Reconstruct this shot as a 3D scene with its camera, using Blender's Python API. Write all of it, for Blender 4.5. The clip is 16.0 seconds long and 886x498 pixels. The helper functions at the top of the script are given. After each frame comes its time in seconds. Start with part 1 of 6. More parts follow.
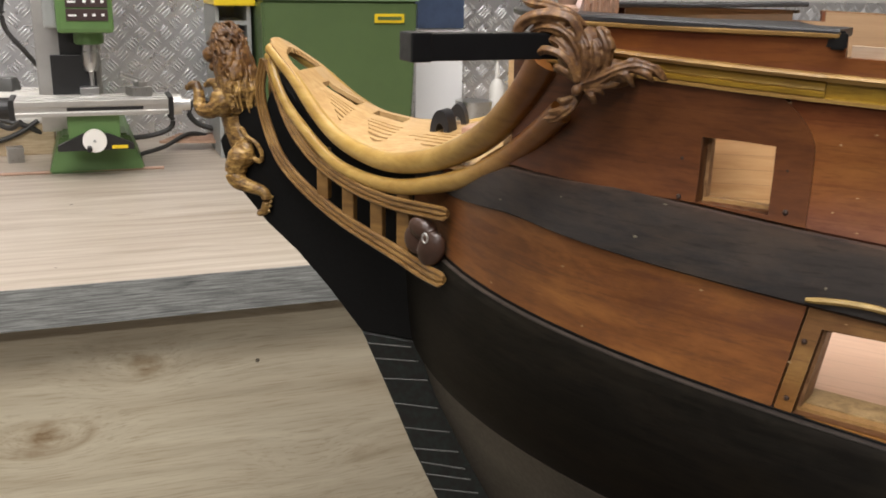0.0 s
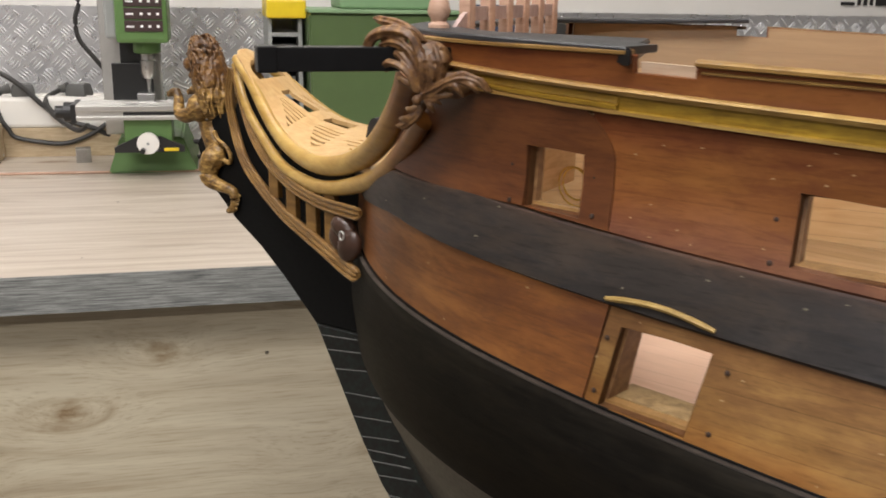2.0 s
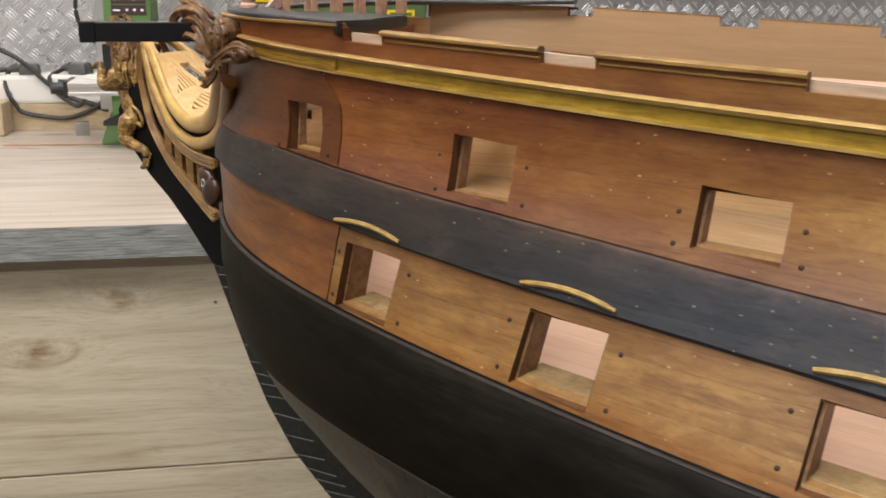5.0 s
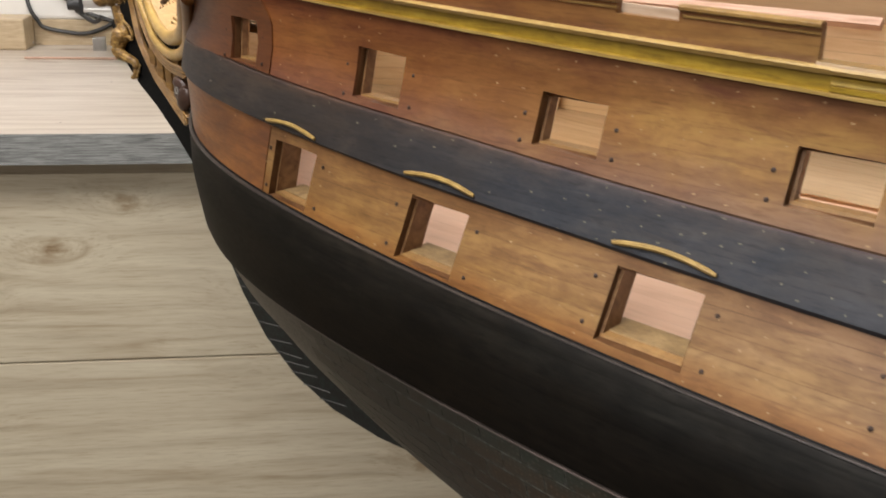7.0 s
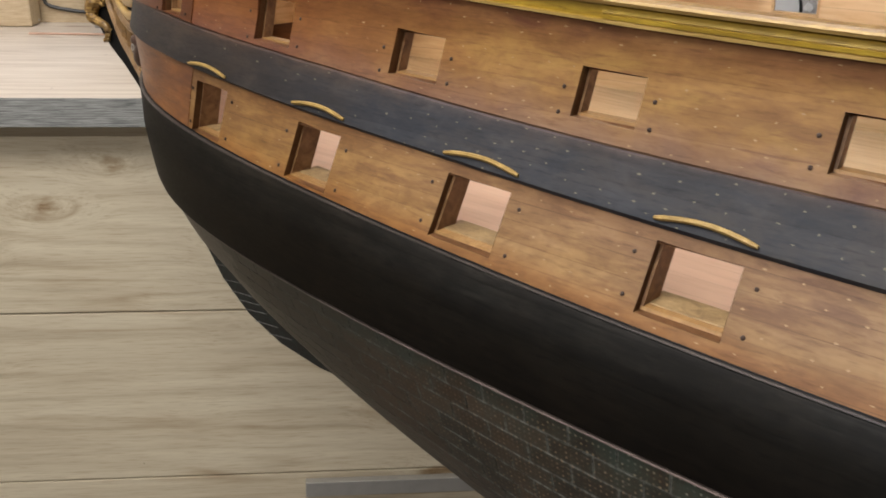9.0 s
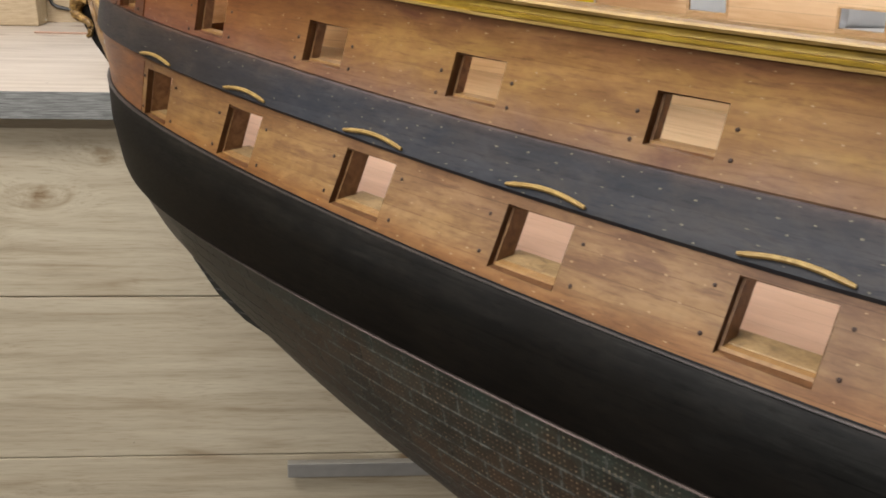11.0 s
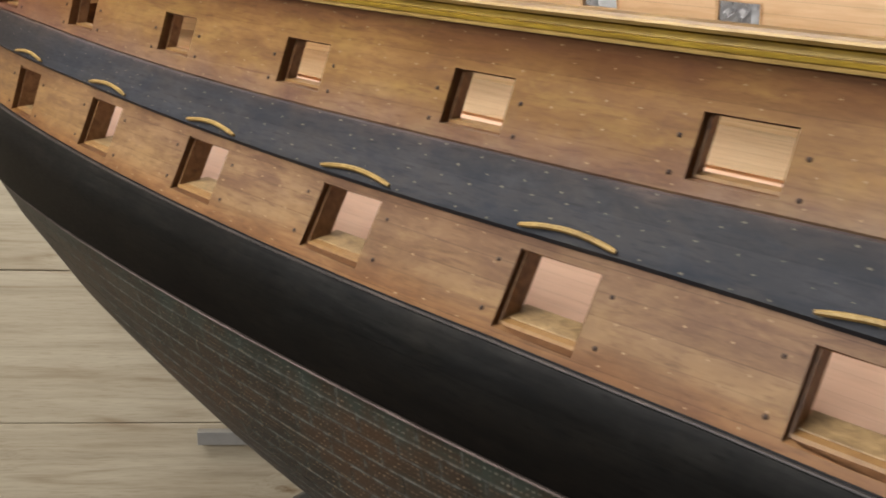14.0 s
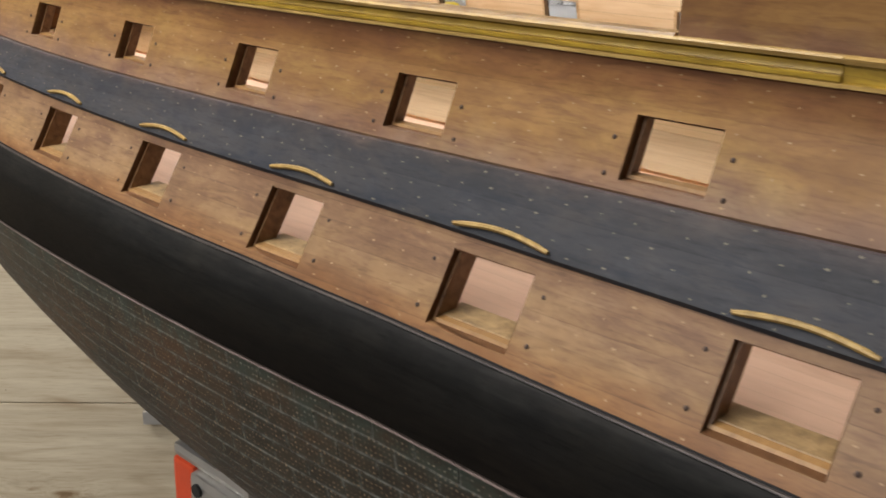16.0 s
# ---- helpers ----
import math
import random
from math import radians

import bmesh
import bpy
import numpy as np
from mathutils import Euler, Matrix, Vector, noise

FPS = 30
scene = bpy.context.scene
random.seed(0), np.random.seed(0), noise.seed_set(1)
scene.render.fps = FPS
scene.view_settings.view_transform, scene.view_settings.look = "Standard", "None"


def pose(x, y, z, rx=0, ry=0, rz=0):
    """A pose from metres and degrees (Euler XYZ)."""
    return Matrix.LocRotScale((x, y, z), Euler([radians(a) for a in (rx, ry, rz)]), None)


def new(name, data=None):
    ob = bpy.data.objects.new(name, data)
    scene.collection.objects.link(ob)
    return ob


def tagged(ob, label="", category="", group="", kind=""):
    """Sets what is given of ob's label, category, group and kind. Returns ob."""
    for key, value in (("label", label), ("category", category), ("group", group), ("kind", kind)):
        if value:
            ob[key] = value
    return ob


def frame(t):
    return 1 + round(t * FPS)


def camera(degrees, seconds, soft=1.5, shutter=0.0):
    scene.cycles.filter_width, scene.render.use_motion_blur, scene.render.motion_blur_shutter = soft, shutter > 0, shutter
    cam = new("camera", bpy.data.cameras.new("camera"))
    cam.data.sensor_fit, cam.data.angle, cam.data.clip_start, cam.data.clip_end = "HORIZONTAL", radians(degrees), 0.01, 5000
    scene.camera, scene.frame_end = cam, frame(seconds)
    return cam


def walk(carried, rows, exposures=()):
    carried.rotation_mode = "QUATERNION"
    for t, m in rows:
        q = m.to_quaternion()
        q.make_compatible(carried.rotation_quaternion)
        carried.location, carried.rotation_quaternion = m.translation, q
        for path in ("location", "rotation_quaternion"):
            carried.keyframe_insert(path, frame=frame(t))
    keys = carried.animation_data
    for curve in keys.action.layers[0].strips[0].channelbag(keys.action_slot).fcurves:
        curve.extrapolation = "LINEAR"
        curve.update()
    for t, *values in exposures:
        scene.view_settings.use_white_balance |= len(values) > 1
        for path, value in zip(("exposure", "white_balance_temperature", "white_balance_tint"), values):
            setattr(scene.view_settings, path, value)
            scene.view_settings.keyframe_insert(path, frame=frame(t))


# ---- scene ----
cam = camera(50.0, 16.0, soft=1.8, shutter=0.5)
ROWS = [
    (0.0, -0.0000, -0.1116, 1.1671, 74.06, -1.02, -20.15),
    (0.5, 0.0218, -0.1223, 1.1690, 74.23, -1.04, -18.43),
    (1.0, 0.0482, -0.1382, 1.1720, 74.37, -1.08, -16.40),
    (1.5, 0.0697, -0.1553, 1.1726, 74.48, -1.09, -14.80),
    (2.0, 0.0975, -0.1798, 1.1724, 74.60, -1.06, -13.20),
    (2.5, 0.1281, -0.2033, 1.1698, 74.55, -0.71, -12.13),
    (3.0, 0.1462, -0.2226, 1.1687, 74.57, -0.64, -11.67),
    (3.5, 0.1682, -0.2498, 1.1669, 74.66, -0.54, -11.20),
    (4.0, 0.1873, -0.2747, 1.1678, 74.66, -0.44, -10.91),
    (6.5, 0.2613, -0.3790, 1.1863, 70.37, -1.53, -7.68),
    (7.0, 0.2767, -0.4069, 1.1845, 69.24, -1.42, -7.26),
    (7.5, 0.2956, -0.4347, 1.1794, 68.60, -1.35, -6.87),
    (8.0, 0.3201, -0.4649, 1.1752, 68.70, -1.43, -6.34),
    (8.5, 0.3385, -0.4853, 1.1729, 68.74, -1.38, -5.89),
    (11.0, 0.4198, -0.5732, 1.1755, 69.12, -1.50, -3.92),
    (11.5, 0.4443, -0.5873, 1.1731, 69.19, -1.56, -3.61),
    (12.0, 0.4741, -0.6059, 1.1694, 69.29, -1.62, -3.43),
    (12.5, 0.5009, -0.6225, 1.1671, 69.42, -1.68, -3.30),
    (13.0, 0.5336, -0.6435, 1.1660, 69.50, -1.61, -3.31),
    (13.5, 0.5646, -0.6626, 1.1658, 69.61, -1.59, -3.23),
    (14.0, 0.6029, -0.6857, 1.1657, 69.69, -1.61, -3.13),
    (14.5, 0.6363, -0.7105, 1.1655, 69.94, -1.70, -3.05),
    (15.0, 0.6683, -0.7425, 1.1636, 70.44, -2.18, -3.13),
    (15.5, 0.6930, -0.7680, 1.1628, 70.64, -2.22, -3.08),
    (16.0, 0.7217, -0.7958, 1.1653, 70.49, -1.99, -2.89),
]
walk(cam, [(t, pose(*row)) for t, *row in ROWS], [(0.0, -0.12), (1.5, -0.13), (4.0, -0.02), (6.5, -0.04), (11.5, -0.03), (14.0, 0.06), (16.0, 0.12)])

# ---- world, lamps ----
world = bpy.data.worlds.new("room_air")
scene.world = world
world.use_nodes = True
world.node_tree.nodes["Background"].inputs["Color"].default_value = (1.0, 0.95, 0.88, 1)
world.node_tree.nodes["Background"].inputs["Strength"].default_value = 0.12


# ---- small tools ----
def lerp(a, b, t):
    return a + (b - a) * t


def thing(name, at=(0, 0, 0), label="", category="", group="", kind="", turn=0):
    ob = new(name)
    ob.empty_display_size = 0.02
    ob.matrix_basis = pose(*at, 0, 0, turn)
    return tagged(ob, label, category, group, kind)


def part(name, bm, material, parent=None, label="", smooth=False):
    me = bpy.data.meshes.new(name)
    bmesh.ops.recalc_face_normals(bm, faces=bm.faces)
    bm.to_mesh(me)
    bm.free()
    if smooth:
        me.polygons.foreach_set("use_smooth", [True] * len(me.polygons))
        me.set_sharp_from_angle(angle=radians(40))
    me.materials.append(material)
    ob = new(name, me)
    if parent is not None:
        ob.parent = parent
    if label:
        ob["label"] = label
    return ob


def solo(name, bm, material, label, category, at=(0, 0, 0), turn=0, smooth=False, kind="", group=""):
    ob = part(name, bm, material, None, "", smooth)
    ob.matrix_basis = pose(*at, 0, 0, turn)
    return tagged(ob, label, category, group, kind)


def add_box(bm, lo, hi, bevel=0.0, taper=1.0):
    lo, hi = Vector(lo), Vector(hi)
    c, h = (lo + hi) / 2, (hi - lo) / 2
    vs = []
    for z in (-1, 1):
        k = taper if z > 0 else 1.0
        for x, y in ((-1, -1), (1, -1), (1, 1), (-1, 1)):
            vs.append(bm.verts.new((c.x + h.x * x * k, c.y + h.y * y * k, c.z + h.z * z)))
    fs = [bm.faces.new([vs[i] for i in q]) for q in ((3, 2, 1, 0), (4, 5, 6, 7), (0, 1, 5, 4), (1, 2, 6, 5), (2, 3, 7, 6), (3, 0, 4, 7))]
    if bevel > 0:
        es = list({e for f in fs for e in f.edges})
        bmesh.ops.bevel(bm, geom=es, offset=bevel, segments=2, affect="EDGES", profile=0.6)
    return vs


def box(lo, hi, bevel=0.0, taper=1.0):
    bm = bmesh.new()
    add_box(bm, lo, hi, bevel, taper)
    return bm


def smooth_path(pts, n=6):
    """Catmull-Rom through the points (tuples of any length)."""
    p = [np.array(q, float) for q in pts]
    p = [2 * p[0] - p[1]] + p + [2 * p[-1] - p[-2]]
    out = []
    for i in range(1, len(p) - 2):
        for k in range(n):
            t = k / n
            out.append(0.5 * (2 * p[i] + (p[i + 1] - p[i - 1]) * t + (2 * p[i - 1] - 5 * p[i] + 4 * p[i + 1] - p[i + 2]) * t * t
                              + (3 * p[i] - p[i - 1] - 3 * p[i + 1] + p[i + 2]) * t ** 3))
    out.append(p[-2])
    return out


def add_tube(bm, pts, radii, seg=8, flat=1.0, up=(0, 0, 1), cap=True):
    """A swept tube; flat squeezes it along the second axis."""
    pts = [Vector(p) for p in pts]
    if not hasattr(radii, "__len__"):
        radii = [radii] * len(pts)
    rings = []
    for i, p in enumerate(pts):
        d = (pts[min(i + 1, len(pts) - 1)] - pts[max(i - 1, 0)]).normalized()
        s = d.cross(Vector(up))
        s = s.normalized() if s.length > 1e-4 else d.orthogonal().normalized()
        w = s.cross(d)
        ring = []
        for k in range(seg):
            a = 2 * math.pi * k / seg
            ring.append(bm.verts.new(p + (s * math.cos(a) * flat + w * math.sin(a)) * radii[i]))
        rings.append(ring)
    for r0, r1 in zip(rings, rings[1:]):
        for k in range(seg):
            bm.faces.new((r0[k], r0[(k + 1) % seg], r1[(k + 1) % seg], r1[k]))
    if cap:
        bm.faces.new(rings[0])
        bm.faces.new(rings[-1])


def tube(pts, radii, seg=8, flat=1.0, up=(0, 0, 1)):
    bm = bmesh.new()
    add_tube(bm, pts, radii, seg, flat, up)
    return bm


def add_ball(bm, c, r, rot=(0, 0, 0), seg=14):
    m = Matrix.LocRotScale(Vector(c), Euler([radians(q) for q in rot]), Vector(r))
    bmesh.ops.create_uvsphere(bm, u_segments=seg, v_segments=max(6, seg // 2), radius=1.0, matrix=m)


def add_disc(bm, c, r, axis, depth, seg=16):
    """A short cylinder from c along axis."""
    axis = Vector(axis).normalized()
    m = Matrix.Translation(Vector(c) + axis * depth / 2) @ axis.to_track_quat("Z", "Y").to_matrix().to_4x4()
    bmesh.ops.create_cone(bm, cap_ends=True, segments=seg, radius1=r, radius2=r, depth=depth, matrix=m)


def lathe(bm, c, prof, seg=20):
    """Profile of (radius, height) turned round the z axis at c."""
    rings = []
    for r, h in prof:
        rings.append([bm.verts.new((c[0] + r * math.cos(2 * math.pi * k / seg), c[1] + r * math.sin(2 * math.pi * k / seg), c[2] + h)) for k in range(seg)])
    for r0, r1 in zip(rings, rings[1:]):
        for k in range(seg):
            bm.faces.new((r0[k], r0[(k + 1) % seg], r1[(k + 1) % seg], r1[k]))
    bm.faces.new(rings[0])
    bm.faces.new(rings[-1])


# ---- materials ----
def shader(name, rough=0.5, metal=0.0, gloss=0.5):
    m = bpy.data.materials.new(name)
    m.use_nodes = True
    nt = m.node_tree
    b = nt.nodes["Principled BSDF"]
    b.inputs["Roughness"].default_value = rough
    b.inputs["Metallic"].default_value = metal
    b.inputs["Specular IOR Level"].default_value = gloss
    return m, nt, b


def link(nt, a, b):
    nt.links.new(a, b)


def coords(nt, kind, scale, turn=(0, 0, 0)):
    c = nt.nodes.new("ShaderNodeTexCoord")
    mp = nt.nodes.new("ShaderNodeMapping")
    mp.inputs["Scale"].default_value = scale
    mp.inputs["Rotation"].default_value = turn
    link(nt, c.outputs[kind], mp.inputs["Vector"])
    return mp.outputs["Vector"]


def noisy(nt, vec, scale, detail=4, rough=0.55, distort=0.0):
    n = nt.nodes.new("ShaderNodeTexNoise")
    n.inputs["Scale"].default_value = scale
    n.inputs["Detail"].default_value = detail
    n.inputs["Roughness"].default_value = rough
    n.inputs["Distortion"].default_value = distort
    if vec is not None:
        link(nt, vec, n.inputs["Vector"])
    return n.outputs["Fac"]


def ramp(nt, fac, stops):
    r = nt.nodes.new("ShaderNodeValToRGB")
    while len(r.color_ramp.elements) < len(stops):
        r.color_ramp.elements.new(0.5)
    for e, (p, c) in zip(r.color_ramp.elements, stops):
        e.position, e.color = p, (*c, 1)
    link(nt, fac, r.inputs["Fac"])
    return r.outputs["Color"]


def mixed(nt, fac, a, b, mode="MIX"):
    m = nt.nodes.new("ShaderNodeMix")
    m.data_type, m.blend_type = "RGBA", mode
    for s, v in ((m.inputs[0], fac), (m.inputs[6], a), (m.inputs[7], b)):
        if isinstance(v, (int, float)):
            s.default_value = v
        elif isinstance(v, tuple):
            s.default_value = (*v, 1) if len(v) == 3 else v
        else:
            link(nt, v, s)
    return m.outputs[2]


def calc(nt, op, a, b=0.0, clamp=False):
    m = nt.nodes.new("ShaderNodeMath")
    m.operation, m.use_clamp = op, clamp
    for s, v in ((m.inputs[0], a), (m.inputs[1], b)):
        if isinstance(v, (int, float)):
            s.default_value = v
        else:
            link(nt, v, s)
    return m.outputs[0]


def bumped(nt, b, height, strength=0.2, dist=0.001):
    n = nt.nodes.new("ShaderNodeBump")
    n.inputs["Strength"].default_value = strength
    n.inputs["Distance"].default_value = dist
    link(nt, height, n.inputs["Height"])
    link(nt, n.outputs["Normal"], b.inputs["Normal"])


def wood(name, dark, mid, light, grain=(6, 60, 60), rough=0.5, kind="Object", blotch=9.0, bump=0.12, turn=(0, 0, 0), seam=0.0, dirt=0.35, coat=0.0, gloss=0.5, contrast=1.0, joint=0.6, stain_shade=None, patch=None, pores=0.0, across=None):
    """Wood with stretched grain, larger blotches and, with seam, plank joints at that pitch along the second UV axis."""
    m, nt, b = shader(name, rough, 0.0, gloss)
    vec = coords(nt, kind, grain, turn)
    g = noisy(nt, vec, 5.0, 6, 0.6, 0.6)
    fine = noisy(nt, vec, 26.0, 4, 0.6)
    big = noisy(nt, coords(nt, kind, (1, 1, 1)), blotch, 3, 0.5)
    col = ramp(nt, g, [(0.5 - 0.22 / contrast, dark), (0.5, mid), (0.5 + 0.22 / contrast, light)])
    col = mixed(nt, calc(nt, "MULTIPLY", calc(nt, "SUBTRACT", big, 0.42, True), dirt * 4, True), col, dark)
    col = mixed(nt, calc(nt, "MULTIPLY", calc(nt, "SUBTRACT", fine, 0.5, True), 0.9, True), col, dark)
    mott = noisy(nt, coords(nt, kind, (1, 1.6, 1)), blotch * 7, 5, 0.65)
    col = mixed(nt, calc(nt, "MULTIPLY", calc(nt, "SUBTRACT", mott, 0.47, True), dirt * 4, True), col, dark)
    col = mixed(nt, calc(nt, "MULTIPLY", calc(nt, "SUBTRACT", 0.45, mott, True), dirt * 4, True), col, light)
    h = calc(nt, "ADD", calc(nt, "MULTIPLY", g, 0.6), calc(nt, "MULTIPLY", fine, 0.4))
    if seam:
        sp = nt.nodes.new("ShaderNodeSeparateXYZ")
        link(nt, coords(nt, kind, (1, 1, 1)), sp.inputs[0])
        fr = calc(nt, "FRACT", calc(nt, "DIVIDE", sp.outputs[1], seam))
        line = calc(nt, "LESS_THAN", fr, 0.045)
        col = mixed(nt, calc(nt, "MULTIPLY", line, joint), col, tuple(q * 0.45 for q in dark))
        cell = nt.nodes.new("ShaderNodeTexWhiteNoise")
        cell.noise_dimensions = "1D"
        link(nt, calc(nt, "FLOOR", calc(nt, "DIVIDE", sp.outputs[1], seam)), cell.inputs["W"])
        col = mixed(nt, calc(nt, "MULTIPLY", cell.outputs[0], 0.35), col, light)
        h = calc(nt, "SUBTRACT", h, calc(nt, "MULTIPLY", line, 0.8))
    if patch:
        warm, cold = patch
        w1 = noisy(nt, coords(nt, kind, (1, 2.6, 1)), 16.0, 6, 0.68, 0.4)
        w2 = noisy(nt, coords(nt, kind, (1, 2.6, 1), (0, 0, 0.15)), 17.0, 6, 0.68, 0.5)
        w3 = noisy(nt, coords(nt, kind, (30, 190, 1)), 1.0, 4, 0.65, 0.6)
        col = mixed(nt, calc(nt, "MULTIPLY", calc(nt, "SUBTRACT", w1, 0.49, True), 3.0, True), col, warm)
        col = mixed(nt, calc(nt, "MULTIPLY", calc(nt, "SUBTRACT", w2, 0.51, True), 3.4, True), col, cold)
        col = mixed(nt, calc(nt, "MULTIPLY", calc(nt, "SUBTRACT", w3, 0.52, True), 3.2, True), col, cold)
    if pores:
        # short dark pores along the grain and paler rubbed spots
        p1 = noisy(nt, coords(nt, kind, (70, 520, 1)), 1.0, 3, 0.6)
        col = mixed(nt, calc(nt, "MULTIPLY", calc(nt, "SUBTRACT", p1, 0.54, True), 5.0 * pores, True), col, tuple(q * 0.75 for q in dark))
        p2 = noisy(nt, coords(nt, kind, (45, 140, 1)), 1.0, 4, 0.7)
        col = mixed(nt, calc(nt, "MULTIPLY", calc(nt, "SUBTRACT", p2, 0.55, True), 2.2 * pores, True), col, light)
    if across:
        # tone from lower to upper edge: plank runs differ, the wale's sheen is painted
        um = nt.nodes.new("ShaderNodeUVMap")
        um.uv_map = "Across"
        sa = nt.nodes.new("ShaderNodeSeparateXYZ")
        link(nt, um.outputs[0], sa.inputs[0])
        wob = noisy(nt, coords(nt, kind, (1, 1, 1)), 24.0, 5, 0.65)
        k = calc(nt, "ADD", sa.outputs[1], calc(nt, "MULTIPLY", calc(nt, "SUBTRACT", wob, 0.5), 0.45), True)
        col = mixed(nt, 1.0, col, ramp(nt, k, across), "MULTIPLY")
    # tone along one axis: stains, and on the hull planking light and shade
    if stain_shade:
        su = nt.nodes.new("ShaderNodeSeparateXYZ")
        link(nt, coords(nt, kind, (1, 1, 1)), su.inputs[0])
        tone, slope, start, *axis = stain_shade
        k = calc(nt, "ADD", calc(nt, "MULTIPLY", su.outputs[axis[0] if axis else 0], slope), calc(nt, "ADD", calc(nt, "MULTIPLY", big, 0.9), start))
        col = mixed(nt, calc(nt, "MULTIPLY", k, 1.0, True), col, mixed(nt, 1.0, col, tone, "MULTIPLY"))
    link(nt, col, b.inputs["Base Color"])
    link(nt, calc(nt, "ADD", calc(nt, "MULTIPLY", fine, 0.25), rough - 0.12), b.inputs["Roughness"])
    b.inputs["Coat Weight"].default_value = coat
    b.inputs["Coat Roughness"].default_value = 0.3
    bumped(nt, b, h, bump, 0.0006)
    return m


def paint(name, colour, rough=0.4, metal=0.0, spots=0.25, scale=30.0, bump=0.05, second=None, gloss=0.5):
    m, nt, b = shader(name, rough, metal, gloss)
    vec = coords(nt, "Object", (1, 1, 1))
    n = noisy(nt, vec, scale, 5, 0.6)
    n2 = noisy(nt, vec, scale * 6, 3, 0.6)
    two = second or tuple(c * (1 - spots) for c in colour)
    link(nt, mixed(nt, calc(nt, "MULTIPLY", calc(nt, "SUBTRACT", n, 0.4, True), 2.2, True), colour, two), b.inputs["Base Color"])
    link(nt, calc(nt, "ADD", calc(nt, "MULTIPLY", n2, 0.3), rough - 0.15), b.inputs["Roughness"])
    bumped(nt, b, n2, bump, 0.0008)
    return m


M = {}
# redder, darker forward: dimmer light on the turning bow, put into the colour
M["mahogany"] = wood("brown_planking", (0.1054, 0.04583, 0.01834), (0.2246, 0.1203, 0.04813), (0.307, 0.1788, 0.07563), (4, 30, 1), 0.40, "UV", 3.5, 0.08, seam=0.0123, dirt=0.62, contrast=0.62, joint=0.22, stain_shade=((0.80, 0.50, 0.42), -2.6, 1.42), gloss=0.18, patch=((0.3185, 0.2016, 0.07104), (0.1236, 0.05729, 0.03208)), pores=0.4, across=[(0.0, (0.80, 0.90, 1.42)), (0.12, (0.88, 0.93, 1.25)), (0.32, (1.03, 1.05, 0.92)), (0.60, (1.02, 0.99, 0.82)), (0.82, (0.80, 0.68, 0.66)), (1.0, (0.70, 0.56, 0.60))])
# darkened for the bow's shade; foremost, a black smudge and the scrollwork's shade
M["mahogany_fore"] = wood("dark_reddish_fore_planking", (0.048, 0.0145, 0.005), (0.108, 0.036, 0.0115), (0.158, 0.058, 0.019), (5, 45, 1), 0.40, "UV", 3.5, 0.08, seam=0.0123, dirt=0.65, contrast=0.75, joint=0.15, gloss=0.30, patch=((0.15, 0.052, 0.014), (0.055, 0.018, 0.009)), pores=0.5, stain_shade=((0.35, 0.26, 0.22), -12.0, 3.2))
# golden lift towards the bow puts the brighter light there into the colour
M["mahogany_low"] = wood("brown_lower_planking", (0.09166, 0.04813, 0.0275), (0.214, 0.1295, 0.0635), (0.287, 0.190, 0.104), (4, 30, 1), 0.40, "UV", 3.5, 0.08, seam=0.0085, dirt=0.62, contrast=0.7, joint=0.4, stain_shade=((1.12, 1.0, 0.68), -2.6, 1.75), gloss=0.18, patch=((0.3002, 0.1971, 0.09166), (0.1146, 0.06188, 0.03895)), pores=0.45, across=[(0.0, (0.80, 0.62, 0.48)), (0.16, (0.92, 0.80, 0.68)), (0.34, (1.03, 1.02, 0.96)), (0.7, (1.0, 1.0, 1.05)), (1.0, (0.80, 0.74, 0.78))])
M["mahogany_bow"] = wood("orange_brown_bow_planking", (0.066, 0.024, 0.010), (0.215, 0.080, 0.024), (0.30, 0.125, 0.040), (4, 34, 1), 0.38, "UV", 4.0, 0.08, seam=0.0150, dirt=0.7, contrast=0.7, joint=0.1, gloss=0.28, patch=((0.31, 0.13, 0.036), (0.085, 0.034, 0.02)), pores=0.3)
M["sill"] = wood("golden_brown_sill", (0.175, 0.09, 0.029), (0.28, 0.155, 0.054), (0.365, 0.215, 0.080), (40, 14, 40), 0.45, "Object", 20.0, 0.08, dirt=0.4, contrast=0.7)
M["reveal"] = wood("brown_reveal", (0.10, 0.045, 0.018), (0.205, 0.105, 0.042), (0.30, 0.17, 0.075), (30, 30, 30), 0.5, dirt=0.3)
M["ebony"] = wood("dull_black_band", (0.02124, 0.02199, 0.02502), (0.03638, 0.03715, 0.04171), (0.06446, 0.06409, 0.06861), (5, 40, 1), 0.48, "UV", 5.0, 0.12, seam=0.0115, dirt=0.7, joint=0.15, contrast=0.6, gloss=0.14, patch=((0.06824, 0.05877, 0.05118), (0.0199, 0.02369, 0.03222)), pores=0.6, stain_shade=((0.95, 0.77, 0.61), -5.0, 2.6), across=[(0.0, (0.9, 0.95, 1.0)), (0.75, (1.0, 1.0, 1.0)), (0.93, (1.25, 1.1, 1.0)), (1.0, (1.9, 1.5, 1.3))])
